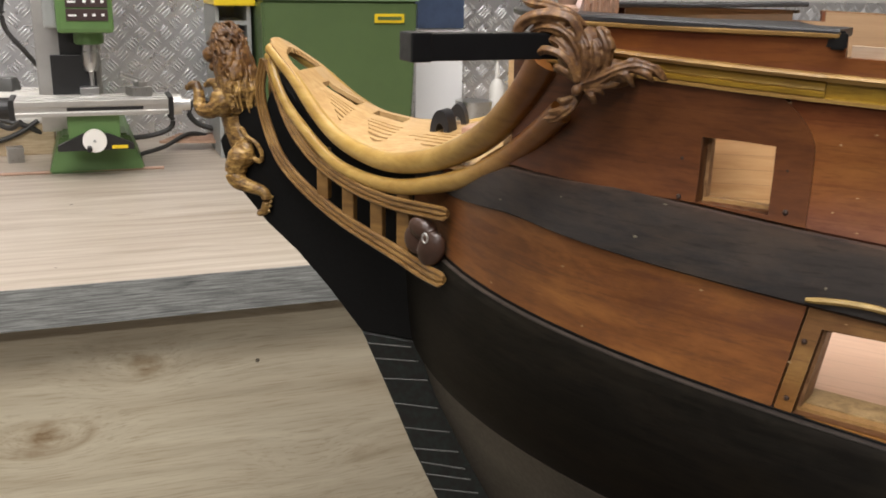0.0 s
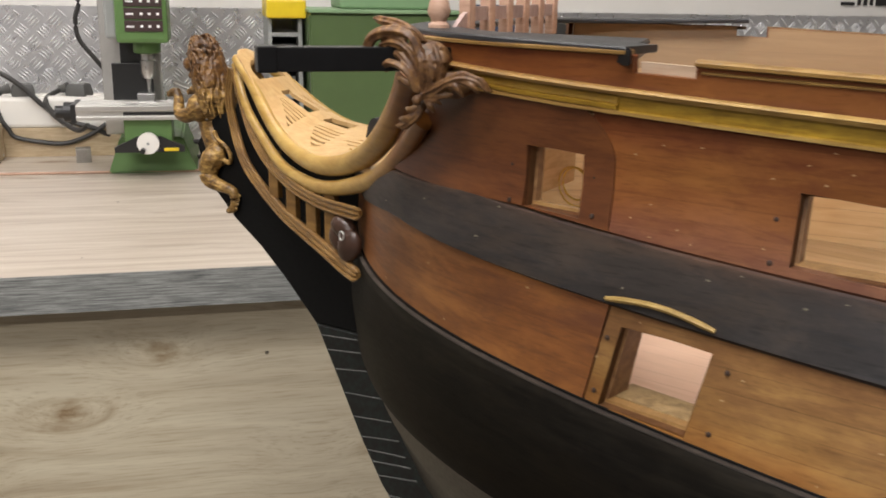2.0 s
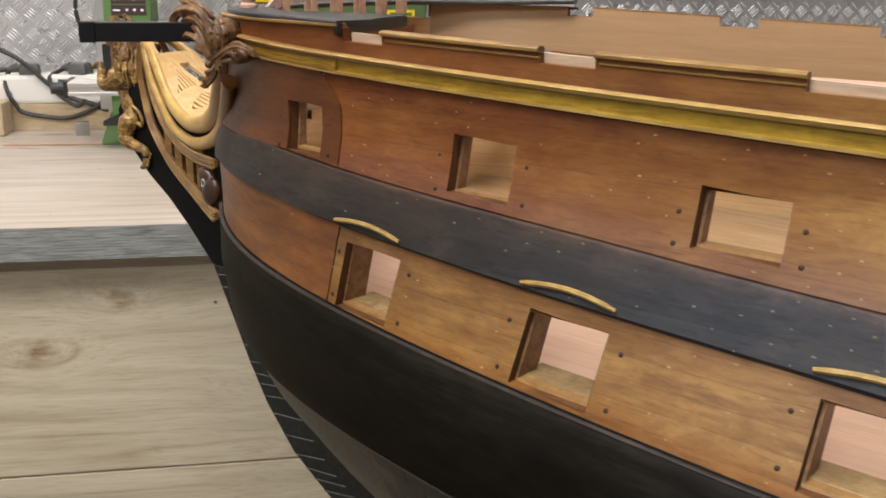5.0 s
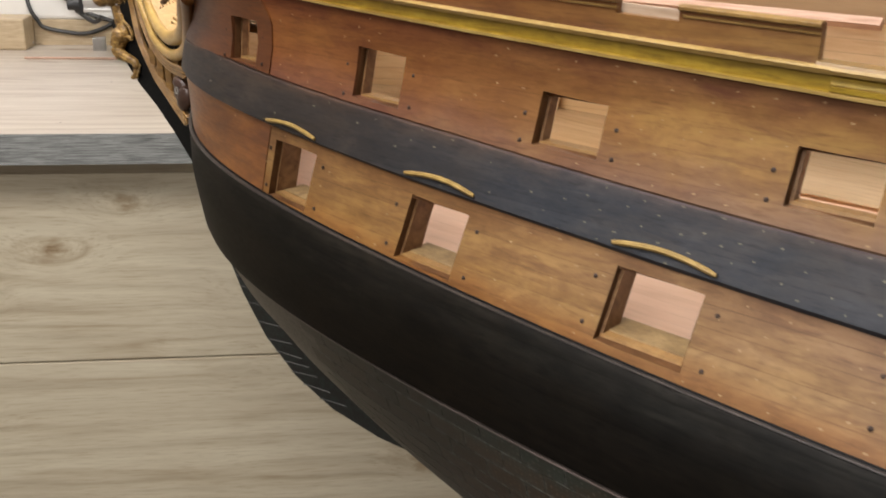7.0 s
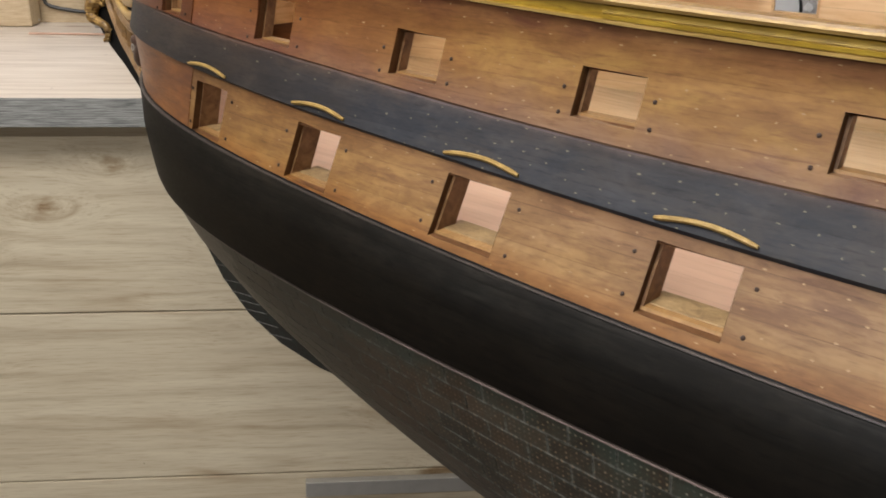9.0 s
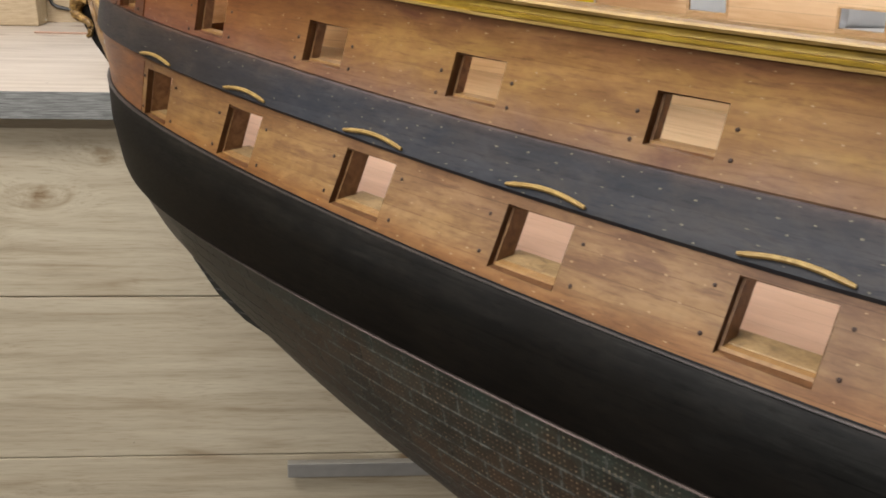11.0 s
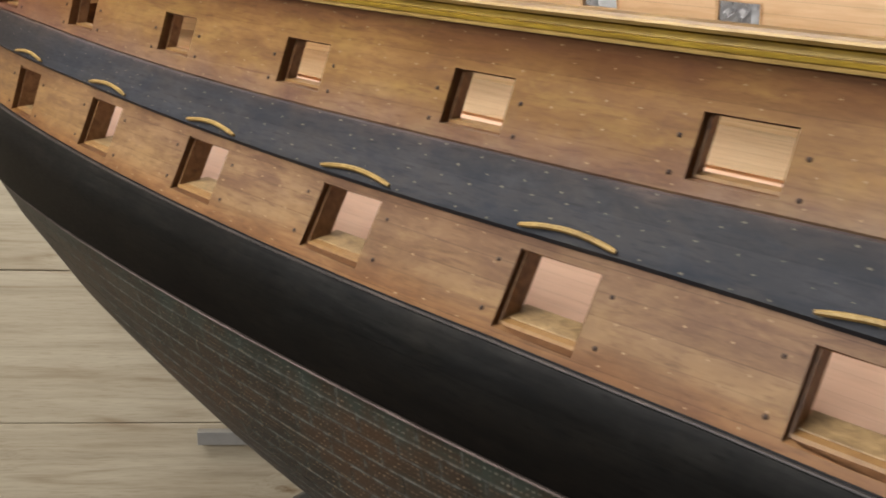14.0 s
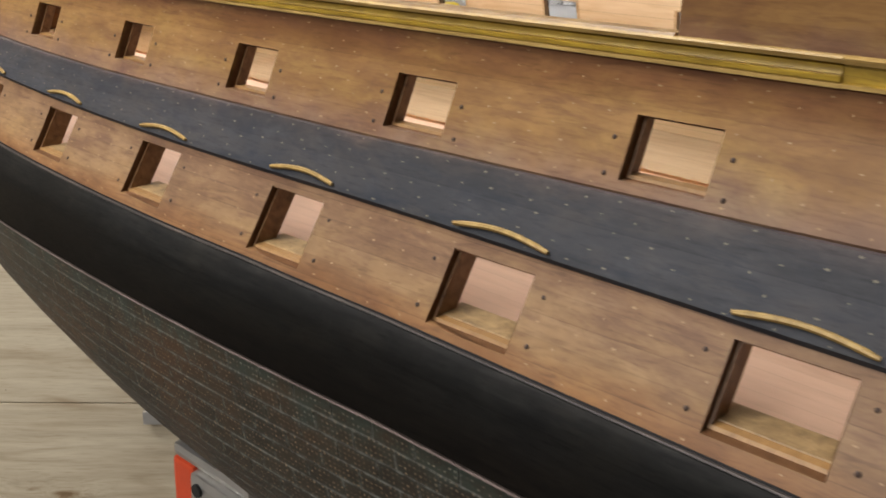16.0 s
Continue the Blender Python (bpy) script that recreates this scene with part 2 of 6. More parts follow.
# paler upwards in colour: ceiling light on its round, plus a rubbed top edge
M["wale"] = wood("black_wale", (0.0032, 0.0031, 0.0030), (0.0072, 0.0070, 0.0065), (0.0140, 0.0136, 0.0124), (5, 60, 1), 0.54, "UV", 7.0, 0.14, seam=0.0165, joint=0.4, dirt=0.6, gloss=0.06, contrast=0.9, stain_shade=((0.95, 0.82, 0.68), -2.6, 1.9), patch=((0.0125, 0.0112, 0.0092), (0.0050, 0.0052, 0.0052)), pores=0.8, across=[(0.0, (0.62, 0.52, 0.44)), (0.35, (0.75, 0.68, 0.60)), (0.7, (1.05, 1.07, 1.06)), (0.9, (1.5, 1.55, 1.55)), (1.0, (2.0, 2.0, 1.95))])
M["wale_rim"] = wood("worn_brown_wale_edge", (0.018, 0.015, 0.013), (0.045, 0.036, 0.030), (0.105, 0.082, 0.064), (6, 60, 1), 0.5, "UV", 9.0, 0.1, dirt=0.6)
M["blackwood"] = wood("black_painted_wood", (0.010, 0.010, 0.011), (0.017, 0.017, 0.019), (0.03, 0.03, 0.033), (20, 20, 20), 0.45, dirt=0.2)
M["stem_black"] = paint("matt_black_stem", (0.003, 0.003, 0.003), 0.6, 0, 0.3, 60, gloss=0.2)
M["gold_edge"] = wood("tan_gold_bead", (0.231, 0.1418, 0.0357), (0.3885, 0.252, 0.0735), (0.4935, 0.3413, 0.1155), (8, 80, 1), 0.48, "UV", 16.0, 0.12, dirt=0.45, stain_shade=((0.74, 0.60, 0.50), -4.0, 1.6))
M["cap_gold"] = wood("brown_gold_capping", (0.13, 0.066, 0.018), (0.24, 0.138, 0.036), (0.34, 0.21, 0.065), (8, 80, 1), 0.42, "UV", 16.0, 0.12, dirt=0.5)
M["strip_gold"] = wood("dull_golden_strip", (0.20, 0.125, 0.030), (0.33, 0.215, 0.058), (0.43, 0.295, 0.095), (40, 40, 40), 0.45, "Object", 30.0, 0.1, dirt=0.35)
M["cat_black"] = paint("satin_black_beam", (0.005, 0.005, 0.0055), 0.4, 0, 0.3, 60, gloss=0.35)
M["port_floor"] = wood("dull_brown_port_floor", (0.14, 0.0868, 0.0364), (0.287, 0.1904, 0.0868), (0.42, 0.287, 0.1372), (30, 30, 30), 0.5, dirt=0.5)
M["rabbet"] = paint("reddish_brown_port_edge", (0.215, 0.10, 0.040), 0.6, 0, 0.4, 150, gloss=0.3)
M["copper_dark"] = paint("blackened_copper", (0.011, 0.0095, 0.0085), 0.42, 0.1, 0.5, 240, second=(0.021, 0.034, 0.030))
M["lap"] = paint("scratched_sheet_edge", (0.11, 0.112, 0.105), 0.6, 0.0, 0.8, 260, second=(0.03, 0.03, 0.028))
M["maple"] = wood("pale_inner_planking", (0.54, 0.38, 0.205), (0.67, 0.505, 0.305), (0.75, 0.60, 0.40), (4, 40, 1), 0.5, "UV", 6.0, 0.08, seam=0.0105, dirt=0.2, joint=0.5, contrast=0.9, stain_shade=((0.84, 0.72, 0.58), -4.0, 2.2))
M["deckwood"] = wood("pinkish_deck_planking", (0.468, 0.2984, 0.2047), (0.6201, 0.4153, 0.2925), (0.7254, 0.5148, 0.3802), (3, 16, 1), 0.45, "UV", 6.0, 0.06, seam=0.0105, dirt=0.1, joint=0.3, contrast=0.6)
M["tan"] = wood("tan_bulwark_lining", (0.20, 0.118, 0.054), (0.272, 0.168, 0.080), (0.34, 0.220, 0.112), (3, 30, 1), 0.5, "UV", 6.0, 0.06, seam=0.014, dirt=0.12, contrast=0.6, joint=0.15)
M["cut_wood"] = wood("pale_cut_wood", (0.36, 0.26, 0.17), (0.46, 0.35, 0.25), (0.54, 0.43, 0.32), (5, 60, 1), 0.55, "UV", dirt=0.2)
M["pale_batten"] = wood("dull_mauve_batten", (0.07, 0.054, 0.047), (0.175, 0.138, 0.120), (0.29, 0.23, 0.20), (5, 60, 1), 0.55, "UV", dirt=0.4, stain_shade=((0.45, 0.45, 0.45), -4.0, 2.6))
M["pink_board"] = wood("pinkish_inner_board", (0.36, 0.22, 0.145), (0.46, 0.295, 0.205), (0.54, 0.36, 0.26), (20, 4, 1), 0.5, "UV", 6.0, 0.06, dirt=0.1, contrast=0.6)
M["cream"] = wood("cream_inner_boards", (0.42, 0.29, 0.15), (0.55, 0.4, 0.23), (0.64, 0.49, 0.31), (20, 8, 60), 0.5, dirt=0.15)
M["pine"] = wood("pale_pinkish_batten", (0.34, 0.2, 0.135), (0.46, 0.29, 0.205), (0.55, 0.37, 0.27), (6, 60, 60), 0.55, dirt=0.1)
M["boxwood"] = wood("honey_boxwood", (0.2852, 0.1564, 0.0276), (0.4232, 0.2622, 0.06256), (0.5244, 0.3496, 0.103), (3, 26, 26), 0.36, blotch=14, bump=0.05, dirt=0.22, coat=0.15, contrast=0.95, stain_shade=((0.34, 0.19, 0.11), 21.0, -4.35))
M["boxwood_dark"] = wood("stained_boxwood", (0.08, 0.0384, 0.0104), (0.204, 0.108, 0.0304), (0.32, 0.188, 0.06), (4, 30, 30), 0.38, blotch=18, bump=0.08, dirt=0.22, coat=0.2, contrast=0.8)
M["platform"] = wood("pale_boxwood_platform", (0.3906, 0.2325, 0.0837), (0.4929, 0.3116, 0.1302), (0.5859, 0.3999, 0.186), (20, 60, 20), 0.45, blotch=30, bump=0.05, dirt=0.12, coat=0.1)
M["gold"] = wood("golden_yellow_moulding", (0.1938, 0.1163, 0.01026), (0.4047, 0.2599, 0.0228), (0.5187, 0.3591, 0.04332), (8, 80, 1), 0.46, "UV", 16.0, 0.12, dirt=0.55, stain_shade=((0.86, 0.72, 0.62), -4.0, 1.6))
M["carving"] = wood("carved_brown_wood", (0.038, 0.015, 0.006), (0.150, 0.072, 0.027), (0.33, 0.185, 0.068), (60, 60, 60), 0.42, blotch=45, bump=0.2, dirt=0.6, gloss=0.4)
M["nail"] = paint("dark_brown_bolt", (0.042, 0.025, 0.018), 0.55, 0.0, 0.3, 200, gloss=0.25)
M["trenail"] = paint("pale_wood_peg", (0.30, 0.195, 0.095), 0.6, 0, 0.6, 130, second=(0.20, 0.115, 0.052))
M["trenail_grey"] = paint("dull_wood_peg", (0.13, 0.112, 0.075), 0.6, 0, 0.5, 130)
M["steel"] = paint("brushed_steel", (0.55, 0.55, 0.54), 0.32, 1.0, 0.2, 60)
M["alu"] = paint("grey_aluminium", (0.62, 0.61, 0.58), 0.38, 0.9, 0.15, 40)
M["plate"] = paint("bright_tread_plate", (0.74, 0.74, 0.75), 0.30, 0.8, 0.25, 9, 0.12)
# whiter than the sheet: the glints on the raised bars are in the colour
M["plate_bar"] = paint("glint_raised_bar", (0.98, 0.98, 0.98), 0.22, 0.45, 0.15, 30, 0.05)
M["green_dark"] = paint("dull_green_cabinet_paint", (0.080, 0.128, 0.046), 0.45, 0, 0.15, 12)
M["green"] = paint("green_machine_paint", (0.105, 0.2, 0.062), 0.42, 0, 0.15, 25)
M["green_light"] = paint("pale_green_trim", (0.2, 0.32, 0.17), 0.5, 0, 0.1, 25)
M["black_plastic"] = paint("black_plastic", (0.012, 0.012, 0.012), 0.4, 0, 0.2, 80)
M["keypad"] = paint("dark_red_brown_keypad", (0.05, 0.03, 0.028), 0.4, 0, 0.2, 80)
M["white_plastic"] = paint("white_plastic", (0.78, 0.76, 0.71), 0.4, 0, 0.06, 20)
M["paper"] = paint("white_paper", (0.85, 0.85, 0.85), 0.7, 0, 0.04, 20)
M["yellow"] = paint("yellow_plastic", (0.75, 0.55, 0.02), 0.4, 0, 0.1, 40)
M["grey"] = paint("grey_plastic", (0.3, 0.31, 0.3), 0.5, 0, 0.12, 40)
M["blue"] = paint("dark_blue_board", (0.045, 0.07, 0.13), 0.5, 0, 0.4, 60)
M["red"] = paint("red_orange_paint", (0.62, 0.07, 0.02), 0.4, 0, 0.12, 50)
M["wall"] = paint("white_wall_paint", (0.74, 0.72, 0.68), 0.7, 0, 0.05, 6, 0.03)
M["wall_dull"] = paint("dark_unseen_wall", (0.15, 0.14, 0.135), 0.7, 0, 0.1, 6, 0.03)
M["ceiling"] = paint("white_ceiling_paint", (0.62, 0.61, 0.59), 0.8, 0, 0.04, 5)
M["floor"] = paint("dark_brown_grey_floor", (0.13, 0.118, 0.102), 0.5, 0, 0.25, 8)
M["ink"] = paint("black_print", (0.015, 0.015, 0.015), 0.5, 0, 0.1, 50)


def oak(name, dark, mid, light, grain, rough, knots=0.0, streak=(0.3, 0.2, 0.1), cells=(5, 0, 10), speck=1.1, year=0.7):
    """Pale laminate oak with streaks along x and, here and there, brown knots."""
    m, nt, b = shader(name, rough)
    vec = coords(nt, "Object", grain)
    if knots:
        # the grain bends round the knots
        v = nt.nodes.new("ShaderNodeTexVoronoi")
        v.inputs["Scale"].default_value = 1.0
        link(nt, coords(nt, "Object", cells), v.inputs["Vector"])
        pick = calc(nt, "GREATER_THAN", noisy(nt, v.outputs["Position"], 3.1, 1), 0.40)
        near = calc(nt, "MULTIPLY", calc(nt, "SUBTRACT", 0.55, v.outputs["Distance"], True), pick)
        bend = calc(nt, "MULTIPLY", calc(nt, "MULTIPLY", near, near), 3.2)
        both = nt.nodes.new("ShaderNodeCombineXYZ")
        link(nt, bend, both.inputs[1])
        link(nt, bend, both.inputs[2])
        add = nt.nodes.new("ShaderNodeVectorMath")
        add.operation = "ADD"
        link(nt, vec, add.inputs[0])
        link(nt, both.outputs[0], add.inputs[1])
        vec = add.outputs[0]
    g = noisy(nt, vec, 1.6, 7, 0.62, 0.5)
    fine = noisy(nt, vec, 14.0, 3, 0.6)
    band = noisy(nt, coords(nt, "Object", (0.6, 8, 8)), 1.6, 3, 0.5, 0.3)
    col = ramp(nt, g, [(0.25, dark), (0.48, mid), (0.7, light)])
    col = mixed(nt, calc(nt, "MULTIPLY", calc(nt, "SUBTRACT", band, 0.49, True), 1.3, True), col, dark)
    col = mixed(nt, calc(nt, "MULTIPLY", calc(nt, "SUBTRACT", fine, 0.5, True), speck, True), col, streak)
    if knots:
        # flowing year lines
        wide = nt.nodes.new("ShaderNodeVectorMath")
        wide.operation = "MULTIPLY"
        wide.inputs[1].default_value = (0.5, 0.22, 0.22)
        link(nt, vec, wide.inputs[0])
        f = calc(nt, "FRACT", calc(nt, "MULTIPLY", noisy(nt, wide.outputs[0], 0.9, 3, 0.45), 12.0))
        lines = calc(nt, "MULTIPLY", calc(nt, "SUBTRACT", calc(nt, "ABSOLUTE", calc(nt, "SUBTRACT", f, 0.5)), 0.30, True), 5.0, True)
        weak = calc(nt, "MULTIPLY", calc(nt, "SUBTRACT", noisy(nt, coords(nt, "Object", (4, 14, 14)), 1.0, 3), 0.40, True), 2.4, True)
        col = mixed(nt, calc(nt, "MULTIPLY", calc(nt, "MULTIPLY", lines, weak), year), col, streak)
    if knots:
        warp = calc(nt, "ADD", v.outputs["Distance"], calc(nt, "MULTIPLY", noisy(nt, coords(nt, "Object", (26, 60, 60)), 1.0, 4), 0.5))
        k = calc(nt, "MULTIPLY", calc(nt, "SUBTRACT", 0.43, warp, True), 4.5 * knots, True)
        col = mixed(nt, calc(nt, "MULTIPLY", k, pick), col, streak)
        k = calc(nt, "MULTIPLY", calc(nt, "SUBTRACT", 0.335, warp, True), 7.0 * knots, True)
        col = mixed(nt, calc(nt, "MULTIPLY", k, pick), col, tuple(q * 0.7 for q in streak))
        halo = calc(nt, "MULTIPLY", calc(nt, "SUBTRACT", noisy(nt, coords(nt, "Object", (3, 11, 11)), 1.0, 3), 0.58, True), 0.9, True)
        col = mixed(nt, halo, col, streak)
    dots = nt.nodes.new("ShaderNodeTexVoronoi")
    dots.inputs["Scale"].default_value = 14.0
    link(nt, coords(nt, "Object", (1, 1, 1)), dots.inputs["Vector"])
    col = mixed(nt, calc(nt, "MULTIPLY", calc(nt, "LESS_THAN", dots.outputs["Distance"], 0.03), 0.85), col, (0.04, 0.03, 0.02))
    link(nt, col, b.inputs["Base Color"])
    bumped(nt, b, calc(nt, "ADD", g, fine), 0.1, 0.0008)
    return m


M["oak_top"] = oak("bleached_oak_worktop", (0.31, 0.255, 0.195), (0.45, 0.388, 0.318), (0.55, 0.49, 0.415), (2.0, 44, 44), 0.42, 1.0, (0.24, 0.165, 0.105), (4.5, 9, 0), 0.8, 0.5)
M["oak_front"] = oak("pale_oak_drawer_front", (0.405, 0.342, 0.242), (0.54, 0.474, 0.344), (0.632, 0.572, 0.428), (1.6, 34, 34), 0.5, 1.5, (0.25, 0.165, 0.082), (5, 0, 10), 1.8, 0.9)
M["oak_edge"] = oak("grey_weathered_edge", (0.035, 0.037, 0.04), (0.21, 0.216, 0.205), (0.42, 0.43, 0.405), (15, 400, 400), 0.6, 0.0, (0.02, 0.02, 0.018), speck=2.2)


def copper(name):
    """Tarnished brown copper with verdigris towards the joints and rows of small rivets."""
    m, nt, b = shader(name, 0.5, 0.25, 0.25)
    uv = coords(nt, "UV", (1, 1, 1))
    sp = nt.nodes.new("ShaderNodeSeparateXYZ")
    link(nt, uv, sp.inputs[0])
    n = noisy(nt, uv, 60.0, 5, 0.65)
    n2 = noisy(nt, uv, 9.0, 3, 0.6)
    info = nt.nodes.new("ShaderNodeObjectInfo")
    isl = nt.nodes.new("ShaderNodeNewGeometry")
    base = ramp(nt, calc(nt, "ADD", calc(nt, "MULTIPLY", n, 0.6), calc(nt, "MULTIPLY", isl.outputs["Random Per Island"], 0.4)), [(0.3, (0.025, 0.0195, 0.0130)), (0.55, (0.058, 0.045, 0.0295)), (0.8, (0.102, 0.077, 0.0510))])
    base = mixed(nt, calc(nt, "MULTIPLY", info.outputs["Random"], 0.35), base, (0.018, 0.0155, 0.013))
    rust = calc(nt, "MULTIPLY", calc(nt, "SUBTRACT", n2, 0.46, True), 4.5, True)
    base = mixed(nt, calc(nt, "MULTIPLY", rust, 0.7), base, (0.100, 0.050, 0.023))
    grime = noisy(nt, uv, 30.0, 6, 0.75)
    high = calc(nt, "SUBTRACT", 1.0, calc(nt, "MULTIPLY", sp.outputs[1], 26.0), True)
    green = calc(nt, "MULTIPLY", calc(nt, "SUBTRACT", calc(nt, "ADD", grime, calc(nt, "MULTIPLY", high, 0.26)), 0.60, True), 5.0, True)
    base = mixed(nt, calc(nt, "MULTIPLY", green, 0.7), base, (0.038, 0.060, 0.050))
    fx = calc(nt, "SUBTRACT", calc(nt, "FRACT", calc(nt, "DIVIDE", sp.outputs[0], 0.0032)), 0.5)
    fy = calc(nt, "SUBTRACT", calc(nt, "FRACT", calc(nt, "DIVIDE", sp.outputs[1], 0.0036)), 0.5)
    r = calc(nt, "ADD", calc(nt, "MULTIPLY", fx, fx), calc(nt, "MULTIPLY", fy, fy))
    dot = calc(nt, "LESS_THAN", r, 0.04)
    keep = calc(nt, "MULTIPLY", calc(nt, "SUBTRACT", noisy(nt, uv, 260.0, 2), 0.44, True), 5.0, True)
    # the rivets fade out towards the bow and show further aft
    keep = calc(nt, "MULTIPLY", keep, calc(nt, "MULTIPLY", calc(nt, "SUBTRACT", sp.outputs[0], 0.52, True), 3.6, True))
    um = nt.nodes.new("ShaderNodeUVMap")
    um.uv_map = "Plate"
    pl = nt.nodes.new("ShaderNodeSeparateXYZ")
    link(nt, um.outputs[0], pl.inputs[0])
    px = calc(nt, "MULTIPLY", calc(nt, "SUBTRACT", 0.5, calc(nt, "ABSOLUTE", calc(nt, "SUBTRACT", pl.outputs[0], 0.5))), 0.027)
    py = calc(nt, "MULTIPLY", calc(nt, "SUBTRACT", 0.5, calc(nt, "ABSOLUTE", calc(nt, "SUBTRACT", pl.outputs[1], 0.5))), 0.0135)
    rim = calc(nt, "MINIMUM", px, py)
    worn = noisy(nt, uv, 170.0, 4, 0.7)
    crust = calc(nt, "MULTIPLY", calc(nt, "SUBTRACT", 1.0, calc(nt, "DIVIDE", rim, 0.0042), True), calc(nt, "MULTIPLY", calc(nt, "SUBTRACT", worn, 0.36, True), 4.5, True))
    base = mixed(nt, calc(nt, "MULTIPLY", crust, 0.55), base, (0.042, 0.058, 0.048))
    lip = calc(nt, "MULTIPLY", calc(nt, "LESS_THAN", rim, 0.00045), calc(nt, "MULTIPLY", calc(nt, "SUBTRACT", worn, 0.44, True), 6.0, True))
    base = mixed(nt, calc(nt, "MULTIPLY", lip, 0.6), base, (0.25, 0.255, 0.225))
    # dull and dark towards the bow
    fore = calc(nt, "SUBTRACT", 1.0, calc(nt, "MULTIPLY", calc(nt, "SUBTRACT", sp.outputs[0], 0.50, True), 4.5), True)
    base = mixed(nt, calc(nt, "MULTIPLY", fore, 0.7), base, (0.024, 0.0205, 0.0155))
    tint = mixed(nt, green, (0.42, 0.31, 0.19), (0.29, 0.31, 0.255))
    base = mixed(nt, calc(nt, "MULTIPLY", calc(nt, "MULTIPLY", dot, keep), 0.8), base, tint)
    # pale scuffs and crusts along the rows
    scuff = calc(nt, "MULTIPLY", calc(nt, "SUBTRACT", noisy(nt, coords(nt, "UV", (150, 520, 1)), 1.0, 5, 0.75), 0.56, True), 7.0, True)
    zone = calc(nt, "MULTIPLY", calc(nt, "SUBTRACT", noisy(nt, coords(nt, "UV", (14, 60, 1)), 1.0, 4, 0.65), 0.44, True), 4.0, True)
    base = mixed(nt, calc(nt, "MULTIPLY", calc(nt, "MULTIPLY", scuff, zone), calc(nt, "SUBTRACT", 0.75, calc(nt, "MULTIPLY", fore, 0.45))), base, (0.23, 0.215, 0.18))
    link(nt, base, b.inputs["Base Color"])
    bumped(nt, b, calc(nt, "ADD", calc(nt, "MULTIPLY", n, 0.5), dot), 0.3, 0.0004)
    return m


M["copper"] = copper("tarnished_copper_plate")
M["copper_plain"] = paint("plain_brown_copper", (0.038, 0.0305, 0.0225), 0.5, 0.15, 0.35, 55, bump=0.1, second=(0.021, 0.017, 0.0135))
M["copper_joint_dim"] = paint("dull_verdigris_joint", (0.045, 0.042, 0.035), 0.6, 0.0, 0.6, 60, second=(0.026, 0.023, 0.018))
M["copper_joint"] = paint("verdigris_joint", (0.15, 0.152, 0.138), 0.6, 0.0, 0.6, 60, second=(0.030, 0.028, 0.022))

# ---- the room ----
FRONT, BACK, TOP = 0.75, 1.56, 0.90


def slab(name, lo, hi, mat, label, cat, bevel=0.0):
    c = [(a + b) / 2 for a, b in zip(lo, hi)]
    bm = box([a - q for a, q in zip(lo, c)], [b - q for b, q in zip(hi, c)], bevel)
    return solo(name, bm, mat, label, cat, c, kind="structure")


# floor is never in view; dark so the wale and copper reflect little
slab("floor", (-4.6, -3.1, -0.1), (3.6, 1.66, 0), M["floor"], "plain dark brown-grey workshop floor", "floor")
slab("ceiling", (-4.6, -3.1, 2.5), (3.6, 1.66, 2.6), M["ceiling"], "plain white ceiling", "ceiling")
slab("wall_north", (-4.6, BACK + 0.004, 0), (3.6, 1.66, 2.5), M["wall"], "white painted wall above the tread plate", "wall")
# closes the room unseen; kept dark so the hull reflects little of it
slab("wall_south", (-4.6, -3.2, 0), (3.6, -3.1, 2.5), M["wall_dull"], "plain dark brown-grey wall out of view", "wall")
slab("wall_west", (-4.7, -3.2, 0), (-4.6, 1.66, 2.5), M["wall"], "plain white painted wall", "wall")
slab("wall_east", (3.6, -3.2, 0), (3.7, 1.66, 2.5), M["wall"], "plain white painted wall", "wall")


def ceiling_lamp(x, y, sx, sy, power, turn=0):
    t = thing("ceiling_lamp", (x, y, 2.47), "white ceiling light panel, out of view", "lamp", "ceiling lamps", turn=turn)
    bm = bmesh.new()
    add_box(bm, (-sx / 2 - 0.02, -sy / 2 - 0.02, 0.0), (sx / 2 + 0.02, sy / 2 + 0.02, 0.03), 0.004)
    part("housing", bm, M["white_plastic"], t)
    la = bpy.data.lights.new("light_panel", "AREA")
    la.shape, la.size, la.size_y, la.energy, la.color = "RECTANGLE", sx, sy, power, (1.0, 0.955, 0.935)
    lo = new("light_panel", la)
    lo.matrix_basis = pose(x, y, 2.46, 0, 0, turn)
    return t


# no lamp is in view; panels are added and tuned to light each part
ceiling_lamp(-0.3, 0.80, 1.2, 0.3, 14)
ceiling_lamp(0.70, 0.10, 1.2, 0.3, 12)
ceiling_lamp(-0.36, -0.44, 1.2, 0.6, 46)
ceiling_lamp(-1.4, -2.1, 1.2, 0.3, 68)
ceiling_lamp(-2.5, 0.6, 1.2, 0.3, 7)


# ---- the ship model: hull form ----
# heights of the control levels, and for each the round of the bow, its length, the slow widening aft and its fullness
LEVEL = (0.74, 0.78, 0.82, 0.86, 0.90, 0.94, 0.98, 1.02, 1.06, 1.10, 1.15)
ROUND = (0.0, 0.0254, 0.0572, 0.091, 0.1191, 0.1424, 0.1544, 0.1543, 0.1536, 0.1514, 0.1624)
REACH = (0.204, 0.1871, 0.1669, 0.1375, 0.1161, 0.1125, 0.1106, 0.0991, 0.0894, 0.0982, 0.1014)
SWELL = (0.1644, 0.1612, 0.1579, 0.1431, 0.1225, 0.1071, 0.09, 0.0648, 0.0426, 0.0273, 0.0166)
FULL = (0.9167, 0.9201, 0.9401, 1.001, 1.0227, 1.0157, 0.9876, 1.1053, 1.337, 1.4922, 1.6235)
